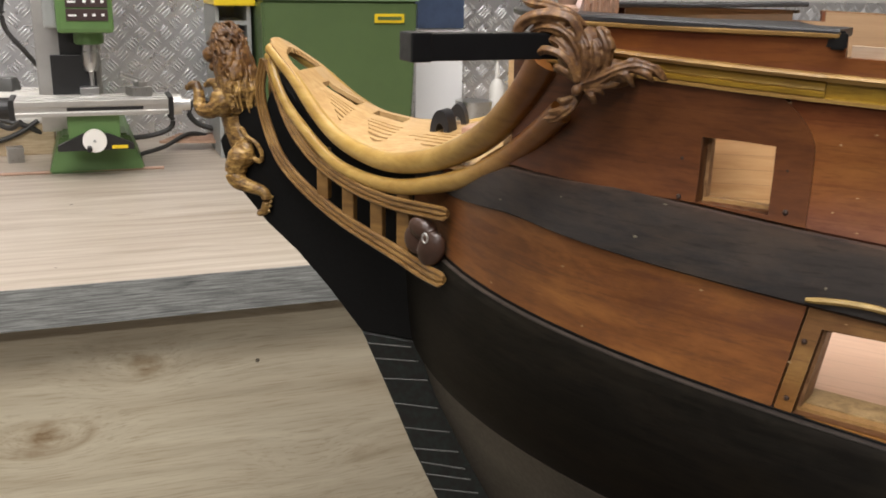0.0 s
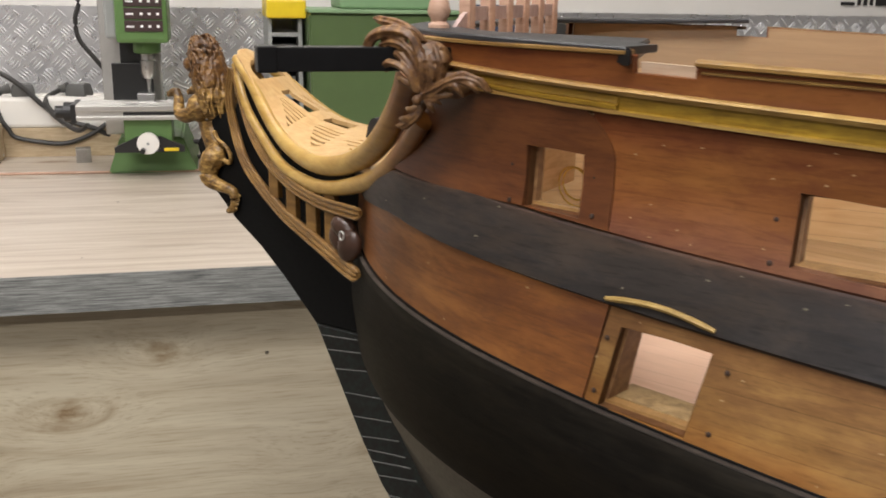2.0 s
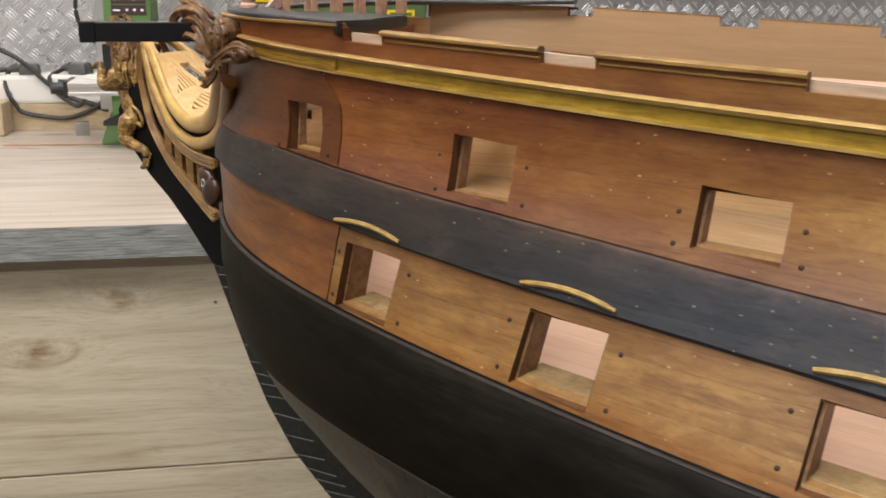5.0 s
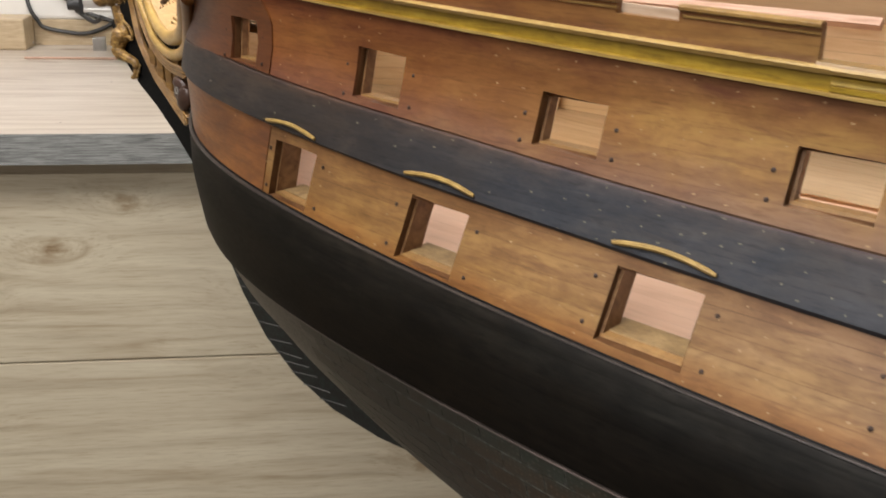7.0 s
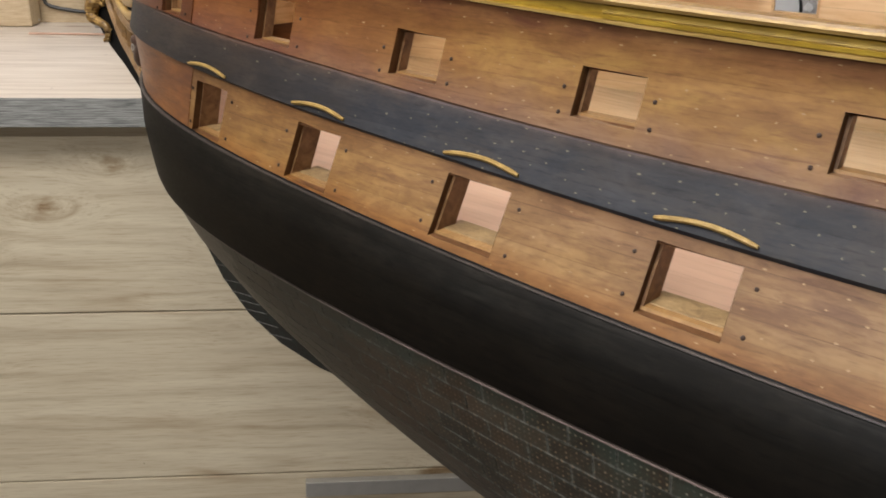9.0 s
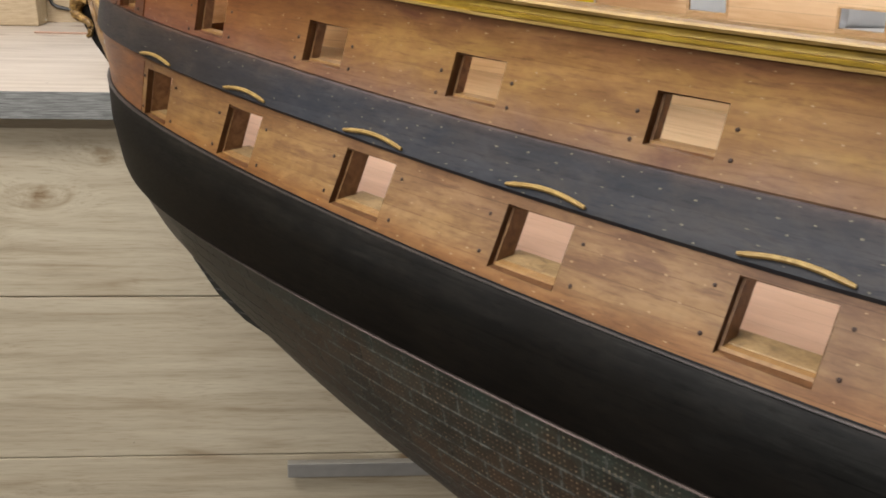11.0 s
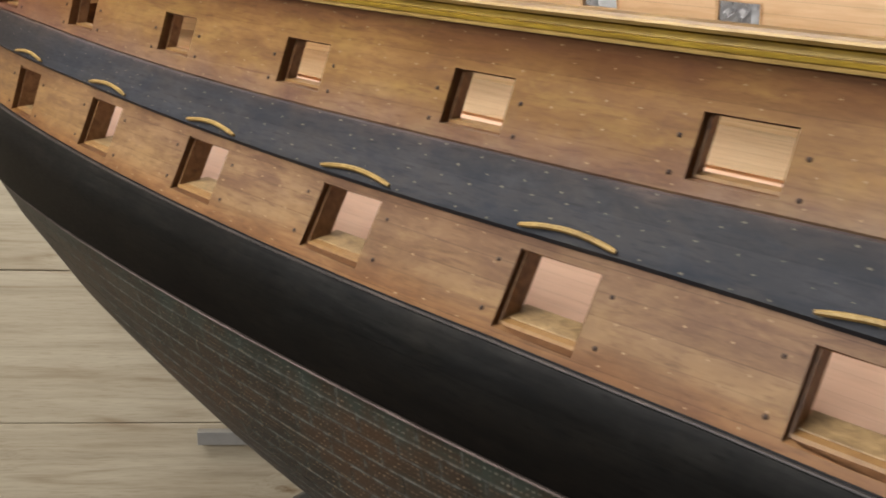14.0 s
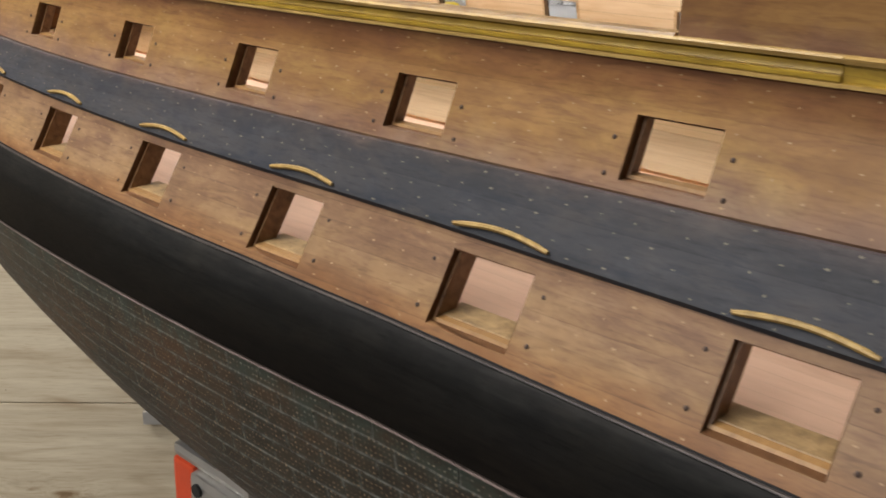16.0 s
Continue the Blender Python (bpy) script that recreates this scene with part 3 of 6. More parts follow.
STEM_Z = (0.745, 0.765, 0.79, 0.83, 0.862, 0.90, 0.936, 0.98, 1.15)
STEM_U = (0.33, 0.27, 0.22, 0.18, 0.161, 0.141, 0.128, 0.124, 0.124)
SHIP_AT, SHIP_TURN = (0.100, 0.545, 0.0), -44.5
STERN = 2.2


def stem_u(z):
    return float(np.interp(z, STEM_Z, STEM_U))


def breadth(u, z):
    """Half breadth of the hull at the distance u aft of the figurehead and the height z."""
    A, k, C, f = (float(np.interp(z, LEVEL, q)) for q in (ROUND, REACH, SWELL, FULL))
    d = max(u - stem_u(z), 0.0)
    w = A * (1 - math.exp(-(d / k) ** f)) + C * math.sin(min(d / 0.85, 1.15) * math.pi / 2)
    if u > 1.5:
        w *= 1 - 0.45 * ((u - 1.5) / 0.7) ** 2
    return w


def out(u, z, e=0.002):
    """Outward normal on the port side, in (u, v, z)."""
    du = (breadth(u + e, z) - breadth(max(u - e, 0), z)) / (2 * e)
    dz = (breadth(u, z + e) - breadth(u, z - e)) / (2 * e)
    return Vector((-du, 1, -dz)).normalized()


def local(u, v, z):
    """Ship's own axes: x aft, y to starboard, z up. The far side lies a little further forward, as the model is built."""
    return Vector((u + (0.25 * v if v < 0 else 0.0), -v, z))


def skin(u, z, off=0.0, side=1):
    n = out(u, z)
    if off < -0.001:
        # inward faces lie level with the outer ones
        n = Vector((n.x, n.y, 0)).normalized()
    p = Vector((u, breadth(u, z), z)) + n * off
    return local(p.x, side * max(p.y, 0.0), p.z)


def band_top(u):
    if u < 0.3:
        return float(np.interp(u, (0.12, 0.19, 0.235, 0.3), (1.0535, 1.0600, 1.081, 1.084)))
    raised = float(np.interp(u, (0.3, 0.38, 0.52, 1.05, 1.25), (0.0, 0.0006, 0.0029, 0.0029, 0.0008)))
    return 1.0561 + 0.0922 * (min(u, 0.85) - 0.85) ** 2 + 0.02 * max(u - 1.05, 0) + raised


def band_low(u):
    if u < 0.24:
        return float(np.interp(u, (0.12, 0.16, 0.19, 0.215, 0.24), (1.0450, 1.0500, 1.0535, 1.0570, 1.0599)))
    raised = float(np.interp(u, (0.24, 0.5, 0.6, 1.0, 1.2), (0.0, 0.0, 0.0009, 0.0009, 0.0005)))
    return 1.0305 + 0.0556 * (min(u, 0.967) - 0.967) ** 2 - 0.010 * max(u - 1.05, 0) + raised


def wale_top(u):
    return 0.9916 + 0.0352 * (min(u, 1.02) - 1.02) ** 2 - 0.018 * max(u - 1.0, 0)


def wale_low(u):
    return 0.924 + 0.042 * u - 0.0225 * u * u


def gold_low(u):
    return 1.1108 + 0.0455 * (min(u, 0.947) - 0.947) ** 2 + 0.003 * max(u - 0.8, 0) + float(np.interp(u, (0.3, 0.45, 0.6, 0.7), (0.0002, 0.0006, 0.0006, 0.0)))


def gold_top(u):
    return 1.1215 + 0.0367 * (min(u, 1.02) - 1.02) ** 2 + 0.005 * max(u - 0.8, 0)


def bulwark(u):
    return 1.1475 - 0.01 * max(u - 0.38, 0) * 3.0 + 0.012 * max(u - 0.38, 0) ** 2


UPPER = [(0.330, 0.3582), (0.444, 0.4785), (0.5648, 0.6003), (0.6862, 0.721), (0.8085, 0.844), (0.9312, 0.967), (1.0585, 1.0962), (1.192, 1.230)]
LOWER = [(0.379, 0.418), (0.497, 0.5368), (0.6228, 0.665), (0.7472, 0.788), (0.871, 0.913), (0.9978, 1.0385), (1.125, 1.170), (1.2585, 1.3035)]
PORT_U = [(a + b) / 2 for a, b in UPPER]
PORT_W = [(a + b) / 2 for a, b in LOWER]


def upper_low(u):
    return float(np.interp(u, PORT_U, (1.0822, 1.0762, 1.0723, 1.0697, 1.0674, 1.0656, 1.0651, 1.0655)))


def upper_high(u):
    return float(np.interp(u, PORT_U, (1.109, 1.1032, 1.0958, 1.0924, 1.091, 1.0904, 1.0903, 1.0909)))


def lower_low(u):
    return float(np.interp(u, PORT_W, (1.0072, 1.003, 1.0015, 1.0, 0.9982, 0.9956, 0.9935, 0.9936)))


def lower_high(u):
    return float(np.interp(u, PORT_W, (1.0424, 1.0353, 1.0322, 1.0287, 1.0279, 1.0261, 1.0241, 1.0245)))


def lean(u, z):
    """The foremost lower ports lean with the frames: their feet stand further forward than their heads."""
    return float(np.interp(u, (0.33, 0.37, 0.42, 0.517, 0.644, 0.75), (0.0, 0.2, 0.2, 0.12, 0.05, 0.0))) * (z - 0.5 * (lower_low(u) + lower_high(u)))


def columns(u0, u1, ports, step):
    us = set()
    u = u0
    n = max(2, int((u1 - u0) / step))
    for i in range(n + 1):
        us.add(round(u0 + (u1 - u0) * i / n, 5))
    for a, b in ports:
        for e in (a, b):
            if u0 < e < u1:
                us = {q for q in us if abs(q - e) > step * 0.35}
                us.add(round(e, 5))
    return sorted(us)


def strake(name, mat, parent, u0, u1, rows, thick, ports=(), hole=None, side=1, label="", step=0.012, leaning=False, end=None):
    """A run of planking between rows of (height curve, proud); hole names the two rows between which ports are cut.
    leaning: the cuts lean as the lower ports do; end: the last station at a height."""
    us = columns(u0, u1, ports, step)
    bm = bmesh.new()
    uvl = bm.loops.layers.uv.new("UVMap")
    acl = bm.loops.layers.uv.new("Across")
    grid, uv, share = {}, {}, {}
    for layer in (0, 1):
        for i, u in enumerate(us):
            for j, (fz, proud) in enumerate(rows):
                z = fz(u)
                uu = u + lean(u, z) if leaning else u
                uu = max(min(uu, end(z)) if end else uu, stem_u(z) + 0.0005)
                off = proud if layer == 0 else min(proud, 0) - thick
                v = bm.verts.new(skin(uu, z, off, side))
                grid[layer, i, j] = v
                uv[v] = (u, z)
                z0, z1 = rows[0][0](u), rows[-1][0](u)
                share[v] = (u, (z - z0) / max(z1 - z0, 1e-6))
    nj = len(rows)

    def open_cell(i, j):
        if i < 0 or j < 0 or i >= len(us) - 1 or j >= nj - 1:
            return True
        m = (us[i] + us[i + 1]) / 2
        return hole is not None and hole[0] <= j < hole[1] and any(a < m < b for a, b in ports)

    def quad(vs):
        if len(set(vs)) < 4:
            return
        f = bm.faces.new(vs)
        for lp in f.loops:
            lp[uvl].uv = uv[lp.vert]
            lp[acl].uv = share[lp.vert]

    for i in range(len(us) - 1):
        for j in range(nj - 1):
            if open_cell(i, j):
                continue
            for layer in (0, 1):
                quad([grid[layer, i, j], grid[layer, i + 1, j], grid[layer, i + 1, j + 1], grid[layer, i, j + 1]])
            for (di, dj), (a, b) in (((-1, 0), ((0, 0), (0, 1))), ((1, 0), ((1, 0), (1, 1))), ((0, -1), ((0, 0), (1, 0))), ((0, 1), ((0, 1), (1, 1)))):
                if open_cell(i + di, j + dj):
                    quad([grid[0, i + a[0], j + a[1]], grid[0, i + b[0], j + b[1]], grid[1, i + b[0], j + b[1]], grid[1, i + a[0], j + a[1]]])
    ob = part(name, bm, mat, parent, label, True)
    return ob


def shift(f, d):
    return lambda u: f(u) + d


def blend(f, g, t):
    return lambda u: f(u) + (g(u) - f(u)) * t


ship = thing("model_ship", SHIP_AT, "large unfinished wooden model of a sailing warship with open gun ports", "model ship", turn=SHIP_TURN)


def far_low(u):
    return upper_low(u) + float(np.interp(u, (0.62, 0.7), (0.009, 0.0145)))


def near_crest(u):
    """Top of the near forecastle bulwark; it steps down where the bow rail ends."""
    return bulwark(u) + (0.0036 if u < 0.3775 else 0.0013)


def fore_end(z):
    return 0.3722 - 0.0155 * max(0.0, min(1.0, (z - 1.106) / 0.0225)) ** 2


for side in (1, -1):
    near = side > 0
    st = 0.012 if near else 0.025
    # upper brown planking with the upper row of ports
    up_l, up_h = (upper_low, upper_high) if near else (far_low, shift(upper_high, 0.009))
    up_rows = [(band_top, 0.0), (shift(band_top, 0.001), 0.0012), (up_l, 0.0012), (blend(up_l, up_h, 0.5), 0.0012), (up_h, 0.0012), (blend(up_h, gold_low, 0.5), 0.0012), (shift(gold_low, 0.006), 0.0012)]
    strake("upper_planking", M["mahogany"], ship, 0.3614, 1.46, up_rows, 0.006, UPPER, (2, 4), side, step=st)
    # the foremost piece stands a little proud, with a rounded upper corner
    steps = [shift(band_top, 0.001), up_l, blend(up_l, up_h, 0.5), up_h] + [blend(up_h, shift(gold_low, 0.006), k / 7) for k in range(1, 8)]
    fore_rows = [(band_top, 0.0)] + [(f, 0.0021) for f in steps]
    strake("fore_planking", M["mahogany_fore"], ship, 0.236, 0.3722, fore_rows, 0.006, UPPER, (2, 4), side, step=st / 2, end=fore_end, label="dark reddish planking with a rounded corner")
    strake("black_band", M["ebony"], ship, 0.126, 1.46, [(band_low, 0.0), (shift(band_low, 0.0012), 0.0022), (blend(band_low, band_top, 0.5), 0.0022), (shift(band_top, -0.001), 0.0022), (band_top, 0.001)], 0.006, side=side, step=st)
    low_rows = [(wale_top, -0.0004), (lower_low, -0.0004), (blend(lower_low, lower_high, 0.5), -0.0004), (lower_high, -0.0004), (band_low, -0.0004)]
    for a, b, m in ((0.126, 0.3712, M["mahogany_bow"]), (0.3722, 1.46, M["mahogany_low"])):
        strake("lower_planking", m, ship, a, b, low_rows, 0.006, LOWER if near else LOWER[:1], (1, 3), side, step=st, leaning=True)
    strake("black_wale", M["wale"], ship, 0.13, 1.46, [(wale_low, 0.0), (shift(wale_low, 0.0015), 0.0022)] + [(blend(wale_low, wale_top, k / 10), 0.0024 + 0.0005 * math.sin(math.pi * k / 10)) for k in range(1, 10)] + [(shift(wale_top, -0.0016), 0.0026), (shift(wale_top, -0.0004), 0.0018), (wale_top, 0.0006)], 0.006, side=side, step=st)
    if near:
        strake("wale_rim", M["wale_rim"], ship, 0.13, 1.46, [(shift(wale_top, -0.0009), 0.0012), (shift(wale_top, -0.0008), 0.0028), (shift(wale_top, -0.0001), 0.0028), (wale_top, 0.0012)], 0.002, side=side, step=st, label="worn brown upper edge of the wale")
        strake("wale_seam", M["stem_black"], ship, 0.13, 1.46, [(shift(wale_top, 0.0001), -0.001), (shift(wale_top, 0.0003), 0.0003), (shift(wale_top, 0.0011), 0.0003), (shift(wale_top, 0.0013), -0.001)], 0.001, side=side, step=st, label="thin black joint over the wale")
    # inner lining, a little narrower at the ports
    in_rows = [(shift(wale_top, -0.014), -0.0062), (lower_low, -0.0062), (lower_high, -0.0062), (shift(band_low, 0.006), -0.0062), (up_l, -0.0062), (up_h, -0.0062), (shift(gold_low, 0.006), -0.0062)]
    for k, (ports, h) in enumerate(((LOWER, (1, 2)), (UPPER, (1, 2)))):
        rows = in_rows[:4] if k == 0 else in_rows[3:]
        strake("inner_lining", M["maple"], ship, 0.22, 1.46, rows, 0.012 if k == 0 and near else 0.005, ports if near or k else LOWER[:1], h, side, step=st, leaning=k == 0)
    # forecastle bulwark with three notches, lined inside
    notch = [(0.378, 0.403), (0.4895, 0.516), (0.600, 0.629)] if near else [(0.370, 0.3915), (0.4915, 0.5195), (0.600, 0.629)]
    crest = near_crest if near else shift(bulwark, 0.0029)
    b_rows = [(shift(gold_top, -0.003), 0.0006), (shift(crest, -0.0065), 0.0006), (crest, 0.0006)]
    strake("forecastle_bulwark", M["mahogany"], ship, 0.25, 0.6875, b_rows, 0.004, notch, (1, 2), side, step=st)
    if near:
        strake("bulwark_lining", M["cut_wood"], ship, 0.3795, 0.6870, [(shift(gold_top, -0.003), -0.0036), (shift(crest, -0.0066), -0.0036), (shift(crest, -0.0024), -0.0036)], 0.0025, side=side, step=st, label="pale lining showing in the notches")
    else:
        strake("bulwark_lining", M["tan"], ship, 0.25, 0.6870, [(shift(gold_low, -0.010), -0.0116), (shift(crest, -0.0065), -0.0116), (shift(crest, -0.0002), -0.0116)], 0.0015, notch, (1, 2), side, step=st, label="tan boards inside the bulwark")
    strake("quarterdeck_bulwark", M["mahogany"], ship, 1.2035, 1.46, [(shift(gold_top, -0.003), 0.0006), (shift(gold_top, 0.036), 0.0006)], 0.006, side=side, step=0.02)
    for a, b in zip([q[1] for q in notch], [q[0] for q in notch[1:]] + [0.6872]):
        strake("bulwark_cap", M["cap_gold"], ship, a, b, [(shift(crest, -0.0020), 0.0014), (shift(crest, -0.0014), 0.0024), (shift(crest, -0.0002), 0.0024), (shift(crest, 0.0006), 0.0012)], 0.003, side=side, label="thin golden brown capping strip")
        strake("cap_bead", M["cap_gold"], ship, a + 0.002, b, [(shift(crest, -0.0046), 0.0008), (shift(crest, -0.0043), 0.0013), (shift(crest, -0.0037), 0.0013), (shift(crest, -0.0034), 0.0008)], 0.001, side=side, label="narrow golden bead under the capping")
    strake("bow_moulding", M["cap_gold"], ship, 0.25, 0.377, [(shift(crest, -0.0022), 0.0012), (shift(crest, -0.0016), 0.0024), (shift(crest, -0.0006), 0.0024), (shift(crest, -0.0002), 0.0014)], 0.003, side=side, label="golden moulding strip")
    # main gold frieze: grooved forward and aft, flat between
    groove = [(0.0, 0.002), (0.03, 0.0036), (0.15, 0.0036), (0.17, 0.0028), (0.20, 0.0028), (0.22, 0.0036), (0.37, 0.0038), (0.385, 0.0027), (0.42, 0.0026), (0.44, 0.0031), (0.58, 0.0024), (0.69, 0.0026), (0.74, 0.0016), (0.76, 0.0016), (0.78, 0.0046), (0.92, 0.0054), (1.0, 0.0045)]
    flat = [(0.0, 0.002), (0.04, 0.0034), (0.17, 0.0034), (0.19, 0.0018), (0.5, 0.0018), (0.74, 0.0018), (0.76, 0.0042), (0.93, 0.0052), (1.0, 0.0042)]
    for nm, a, b, prof in (("grooved_moulding", 0.255, 0.373, groove), ("flat_frieze", 0.3731, 0.694, flat), ("grooved_moulding", 0.6941, 1.2685, groove), ("flat_frieze", 1.2686, 1.46, flat)):
        strake(nm, M["gold"], ship, a, b, [(blend(gold_low, gold_top, t), p) for t, p in prof if 0.16 < t < 0.77], 0.004, side=side, step=0.015, label="golden yellow moulding")
        for low in (True, False):
            strake("bead", M["gold_edge"], ship, a, b, [(blend(gold_low, gold_top, t), p) for t, p in prof if (t < 0.18 if low else t > 0.73)], 0.004, side=side, step=0.015, label="tan gold edge bead")
    strake("moulding_cap", M["cap_gold"], ship, 0.6876, 1.2034, [(shift(gold_top, -0.0005), 0.004), (shift(gold_top, 0.0012), 0.003)], 0.007, side=side, step=0.02)

# closing planking aft, out of sight
bm = bmesh.new()
for side in (1, -1):
    rings = []
    for i in range(20):
        u = 1.4605 + (STERN - 1.4605) * i / 19
        rings.append([bm.verts.new(skin(u, 0.76 + 0.36 * j / 9, 0.0, side)) for j in range(10)])
    for r0, r1 in zip(rings, rings[1:]):
        for j in range(9):
            bm.faces.new((r0[j], r1[j], r1[j + 1], r0[j + 1]))
    if side > 0:
        first = rings[-1]
for j in range(9):
    bm.faces.new((first[j], rings[-1][j], rings[-1][j + 1], first[j + 1]))
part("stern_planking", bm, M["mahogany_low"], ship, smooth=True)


# bottom, under the copper plates
def girth(u, n, k, low=0.752):
    """Height of row k of n down the bottom, evenly by arc, at the station u."""
    zs = np.linspace(wale_low(u), low, 40)
    pts = [(breadth(u, z), z) for z in zs]
    acc = [0.0]
    for p, q in zip(pts, pts[1:]):
        acc.append(acc[-1] + math.hypot(p[0] - q[0], p[1] - q[1]))
    return float(np.interp(acc[-1] * k / n, acc, zs)), acc[-1] * k / n


ROWS_CU = 17
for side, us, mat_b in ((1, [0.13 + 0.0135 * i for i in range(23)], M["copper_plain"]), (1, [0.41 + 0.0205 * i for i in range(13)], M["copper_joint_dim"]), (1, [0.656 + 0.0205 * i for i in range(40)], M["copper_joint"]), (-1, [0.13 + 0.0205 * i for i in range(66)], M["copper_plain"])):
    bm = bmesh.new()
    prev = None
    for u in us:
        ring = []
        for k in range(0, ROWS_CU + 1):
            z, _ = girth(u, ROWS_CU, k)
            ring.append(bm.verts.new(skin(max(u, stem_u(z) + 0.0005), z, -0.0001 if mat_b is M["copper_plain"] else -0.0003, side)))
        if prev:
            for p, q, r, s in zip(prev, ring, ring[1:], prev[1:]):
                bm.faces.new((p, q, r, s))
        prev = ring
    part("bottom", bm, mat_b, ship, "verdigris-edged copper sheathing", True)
strake("waterline_batten", M["pale_batten"], ship, 0.135, 1.46, [(shift(wale_low, -0.0012), 0.0004), (shift(wale_low, -0.0010), 0.0016), (shift(wale_low, -0.0001), 0.0016), (wale_low, 0.0004)], 0.002, side=1)

# ---- stem and keel ----


def prism(outline, half, bevel=0.0):
    """An outline in (u, z) given thickness across the ship."""
    bm = bmesh.new()
    a = [bm.verts.new((u, -half, z)) for u, z in outline]
    b = [bm.verts.new((u, half, z)) for u, z in outline]
    bm.faces.new(a)
    bm.faces.new(b[::-1])
    n = len(a)
    for i in range(n):
        bm.faces.new((a[i], a[(i + 1) % n], b[(i + 1) % n], b[i]))
    if bevel:
        bmesh.ops.bevel(bm, geom=[e for e in bm.edges if len({v.co.y for v in e.verts}) == 1], offset=bevel, segments=1, affect="EDGES")
    return bm


front = [(0.004, 1.080), (-0.008, 1.071), (-0.019, 1.056), (-0.0145, 1.0415), (-0.0015, 1.0215), (0.0185, 1.003), (0.042, 0.986), (0.066, 0.964), (0.092, 0.935)]
part("stem_knee", prism(front + [(0.138, 0.935), (0.145, 1.05), (0.10, 1.058), (0.055, 1.075), (0.03, 1.105), (0.022, 1.083)], 0.0075, 0.0012), M["stem_black"], ship, "matt black stem knee")
fore = [(0.0922, 0.9345), (0.1135, 0.894), (0.132, 0.856), (0.151, 0.8225), (0.179, 0.786), (0.218, 0.757), (0.265, 0.739), (0.32, 0.732), (0.6, 0.732), (1.46, 0.732), (STERN, 0.732), (STERN, 0.76), (0.6, 0.765), (0.36, 0.768), (0.29, 0.785), (0.24, 0.805), (0.205, 0.835), (0.182, 0.87), (0.16, 0.905), (0.145, 0.9345)]
part("copper_stem", prism(fore, 0.0072, 0.001), M["copper_dark"], ship, "blackened copper-sheathed stem and keel")
# narrow sheets lapping round the stem
for i in range(17):
    t0 = 0.03 + (i + 0.32 * math.sin(i * 5.3)) / 17.6
    k = t0 * 6.0
    j = min(int(k), 5)
    p = Vector(fore[j]).lerp(Vector(fore[j + 1]), k - j)
    d = (Vector(fore[j + 1]) - Vector(fore[j])).normalized()
    nrm = Vector((-d.y, d.x)) if -d.y * 1 > 0 else Vector((d.y, -d.x))
    bm = bmesh.new()
    q = p + Vector((0.034, 0.004))
    add_tube(bm, [(p.x + 0.001, -0.0076, p.y), (q.x, -0.0078, q.y + 0.001 * ((i * 7) % 3 - 1))], [0.0005, 0.0007], 5)
    part("sheet_lap", bm, M["lap"], ship)

# ---- decks ----
for nm, zf, mat, u0, u1 in (("lower_deck", shift(wale_top, -0.004), M["deckwood"], 0.23, 1.46),):
    bm = bmesh.new()
    uvl = bm.loops.layers.uv.new("UVMap")
    us = [u0 + (u1 - u0) * i / 40 for i in range(41)]
    rows = []
    for u in us:
        z = zf(u)
        w = breadth(u, z) - 0.021
        rows.append([(u, w * s, z) for s in (-1, -0.6, -0.2, 0.2, 0.6, 1)])
    top = [[bm.verts.new(local(*p)) for p in r] for r in rows]
    low = [[bm.verts.new(local(p[0], p[1], p[2] - 0.004)) for p in r] for r in rows]
    uvs = {}
    for r, rr in zip(top + low, rows + rows):
        for v, p in zip(r, rr):
            uvs[v] = (p[0], p[1])
    for g in (top, low):
        for r0, r1 in zip(g, g[1:]):
            for k in range(5):
                f = bm.faces.new((r0[k], r1[k], r1[k + 1], r0[k + 1]))
                for lp in f.loops:
                    lp[uvl].uv = uvs[lp.vert]
    part(nm, bm, mat, ship, "pale pinkish planked deck")
# side planking of the deck along the far wall
bm = bmesh.new()
uvl = bm.loops.layers.uv.new("UVMap")
rows = []
for i in range(41):
    u = 0.24 + 1.22 * i / 40
    z = wale_top(u) - 0.001
    w = breadth(u, z) - 0.012
    rows.append([(bm.verts.new(local(u, -w * q, z + 0.010 * max(0.0, q - 0.8))), (u, -w * q)) for q in (1, 0.9, 0.8, 0.6, 0.45)])
for r0, r1 in zip(rows, rows[1:]):
    for k in range(4):
        q = (r0[k], r1[k], r1[k + 1], r0[k + 1])
        f = bm.faces.new([x[0] for x in q])
        for lp, x in zip(f.loops, q):
            lp[uvl].uv = x[1]
bmesh.ops.solidify(bm, geom=bm.faces[:], thickness=0.002)
part("side_planking", bm, M["maple"], ship, "cream planking along the inner side")
# deck clamp along the far inner side
bm = bmesh.new()
for u0, u1 in ((0.27, 0.672),):
    pts = []
    for i in range(25):
        u = lerp(u0, u1, i / 24)
        z = 1.107 - 0.004 * (u - 0.3)
        pts.append(local(u, -(breadth(u, z) - 0.022), z))
    add_tube(bm, pts, 0.0045, 4, 1.6)
part("deck_clamp", bm, M["pine"], ship, "pale pinkish batten")
# upright pinkish boards between the far ports
for u0, u1 in ((0.781, 0.7942), (0.8985, 0.925)):
    strake("filling_board", M["pink_board"], ship, u0, u1, [(shift(upper_low, -0.006), -0.0113), (shift(gold_low, 0.0055), -0.0113)], 0.0012, side=-1, label="pinkish upright board on the inner side")
# beakhead bulkhead
bm = bmesh.new()
add_box(bm, (0.25, -0.105, 1.05), (0.257, 0.055, 1.138), 0.0006)
part("beakhead_bulkhead", bm, M["mahogany"], ship)
add_lining = bmesh.new()
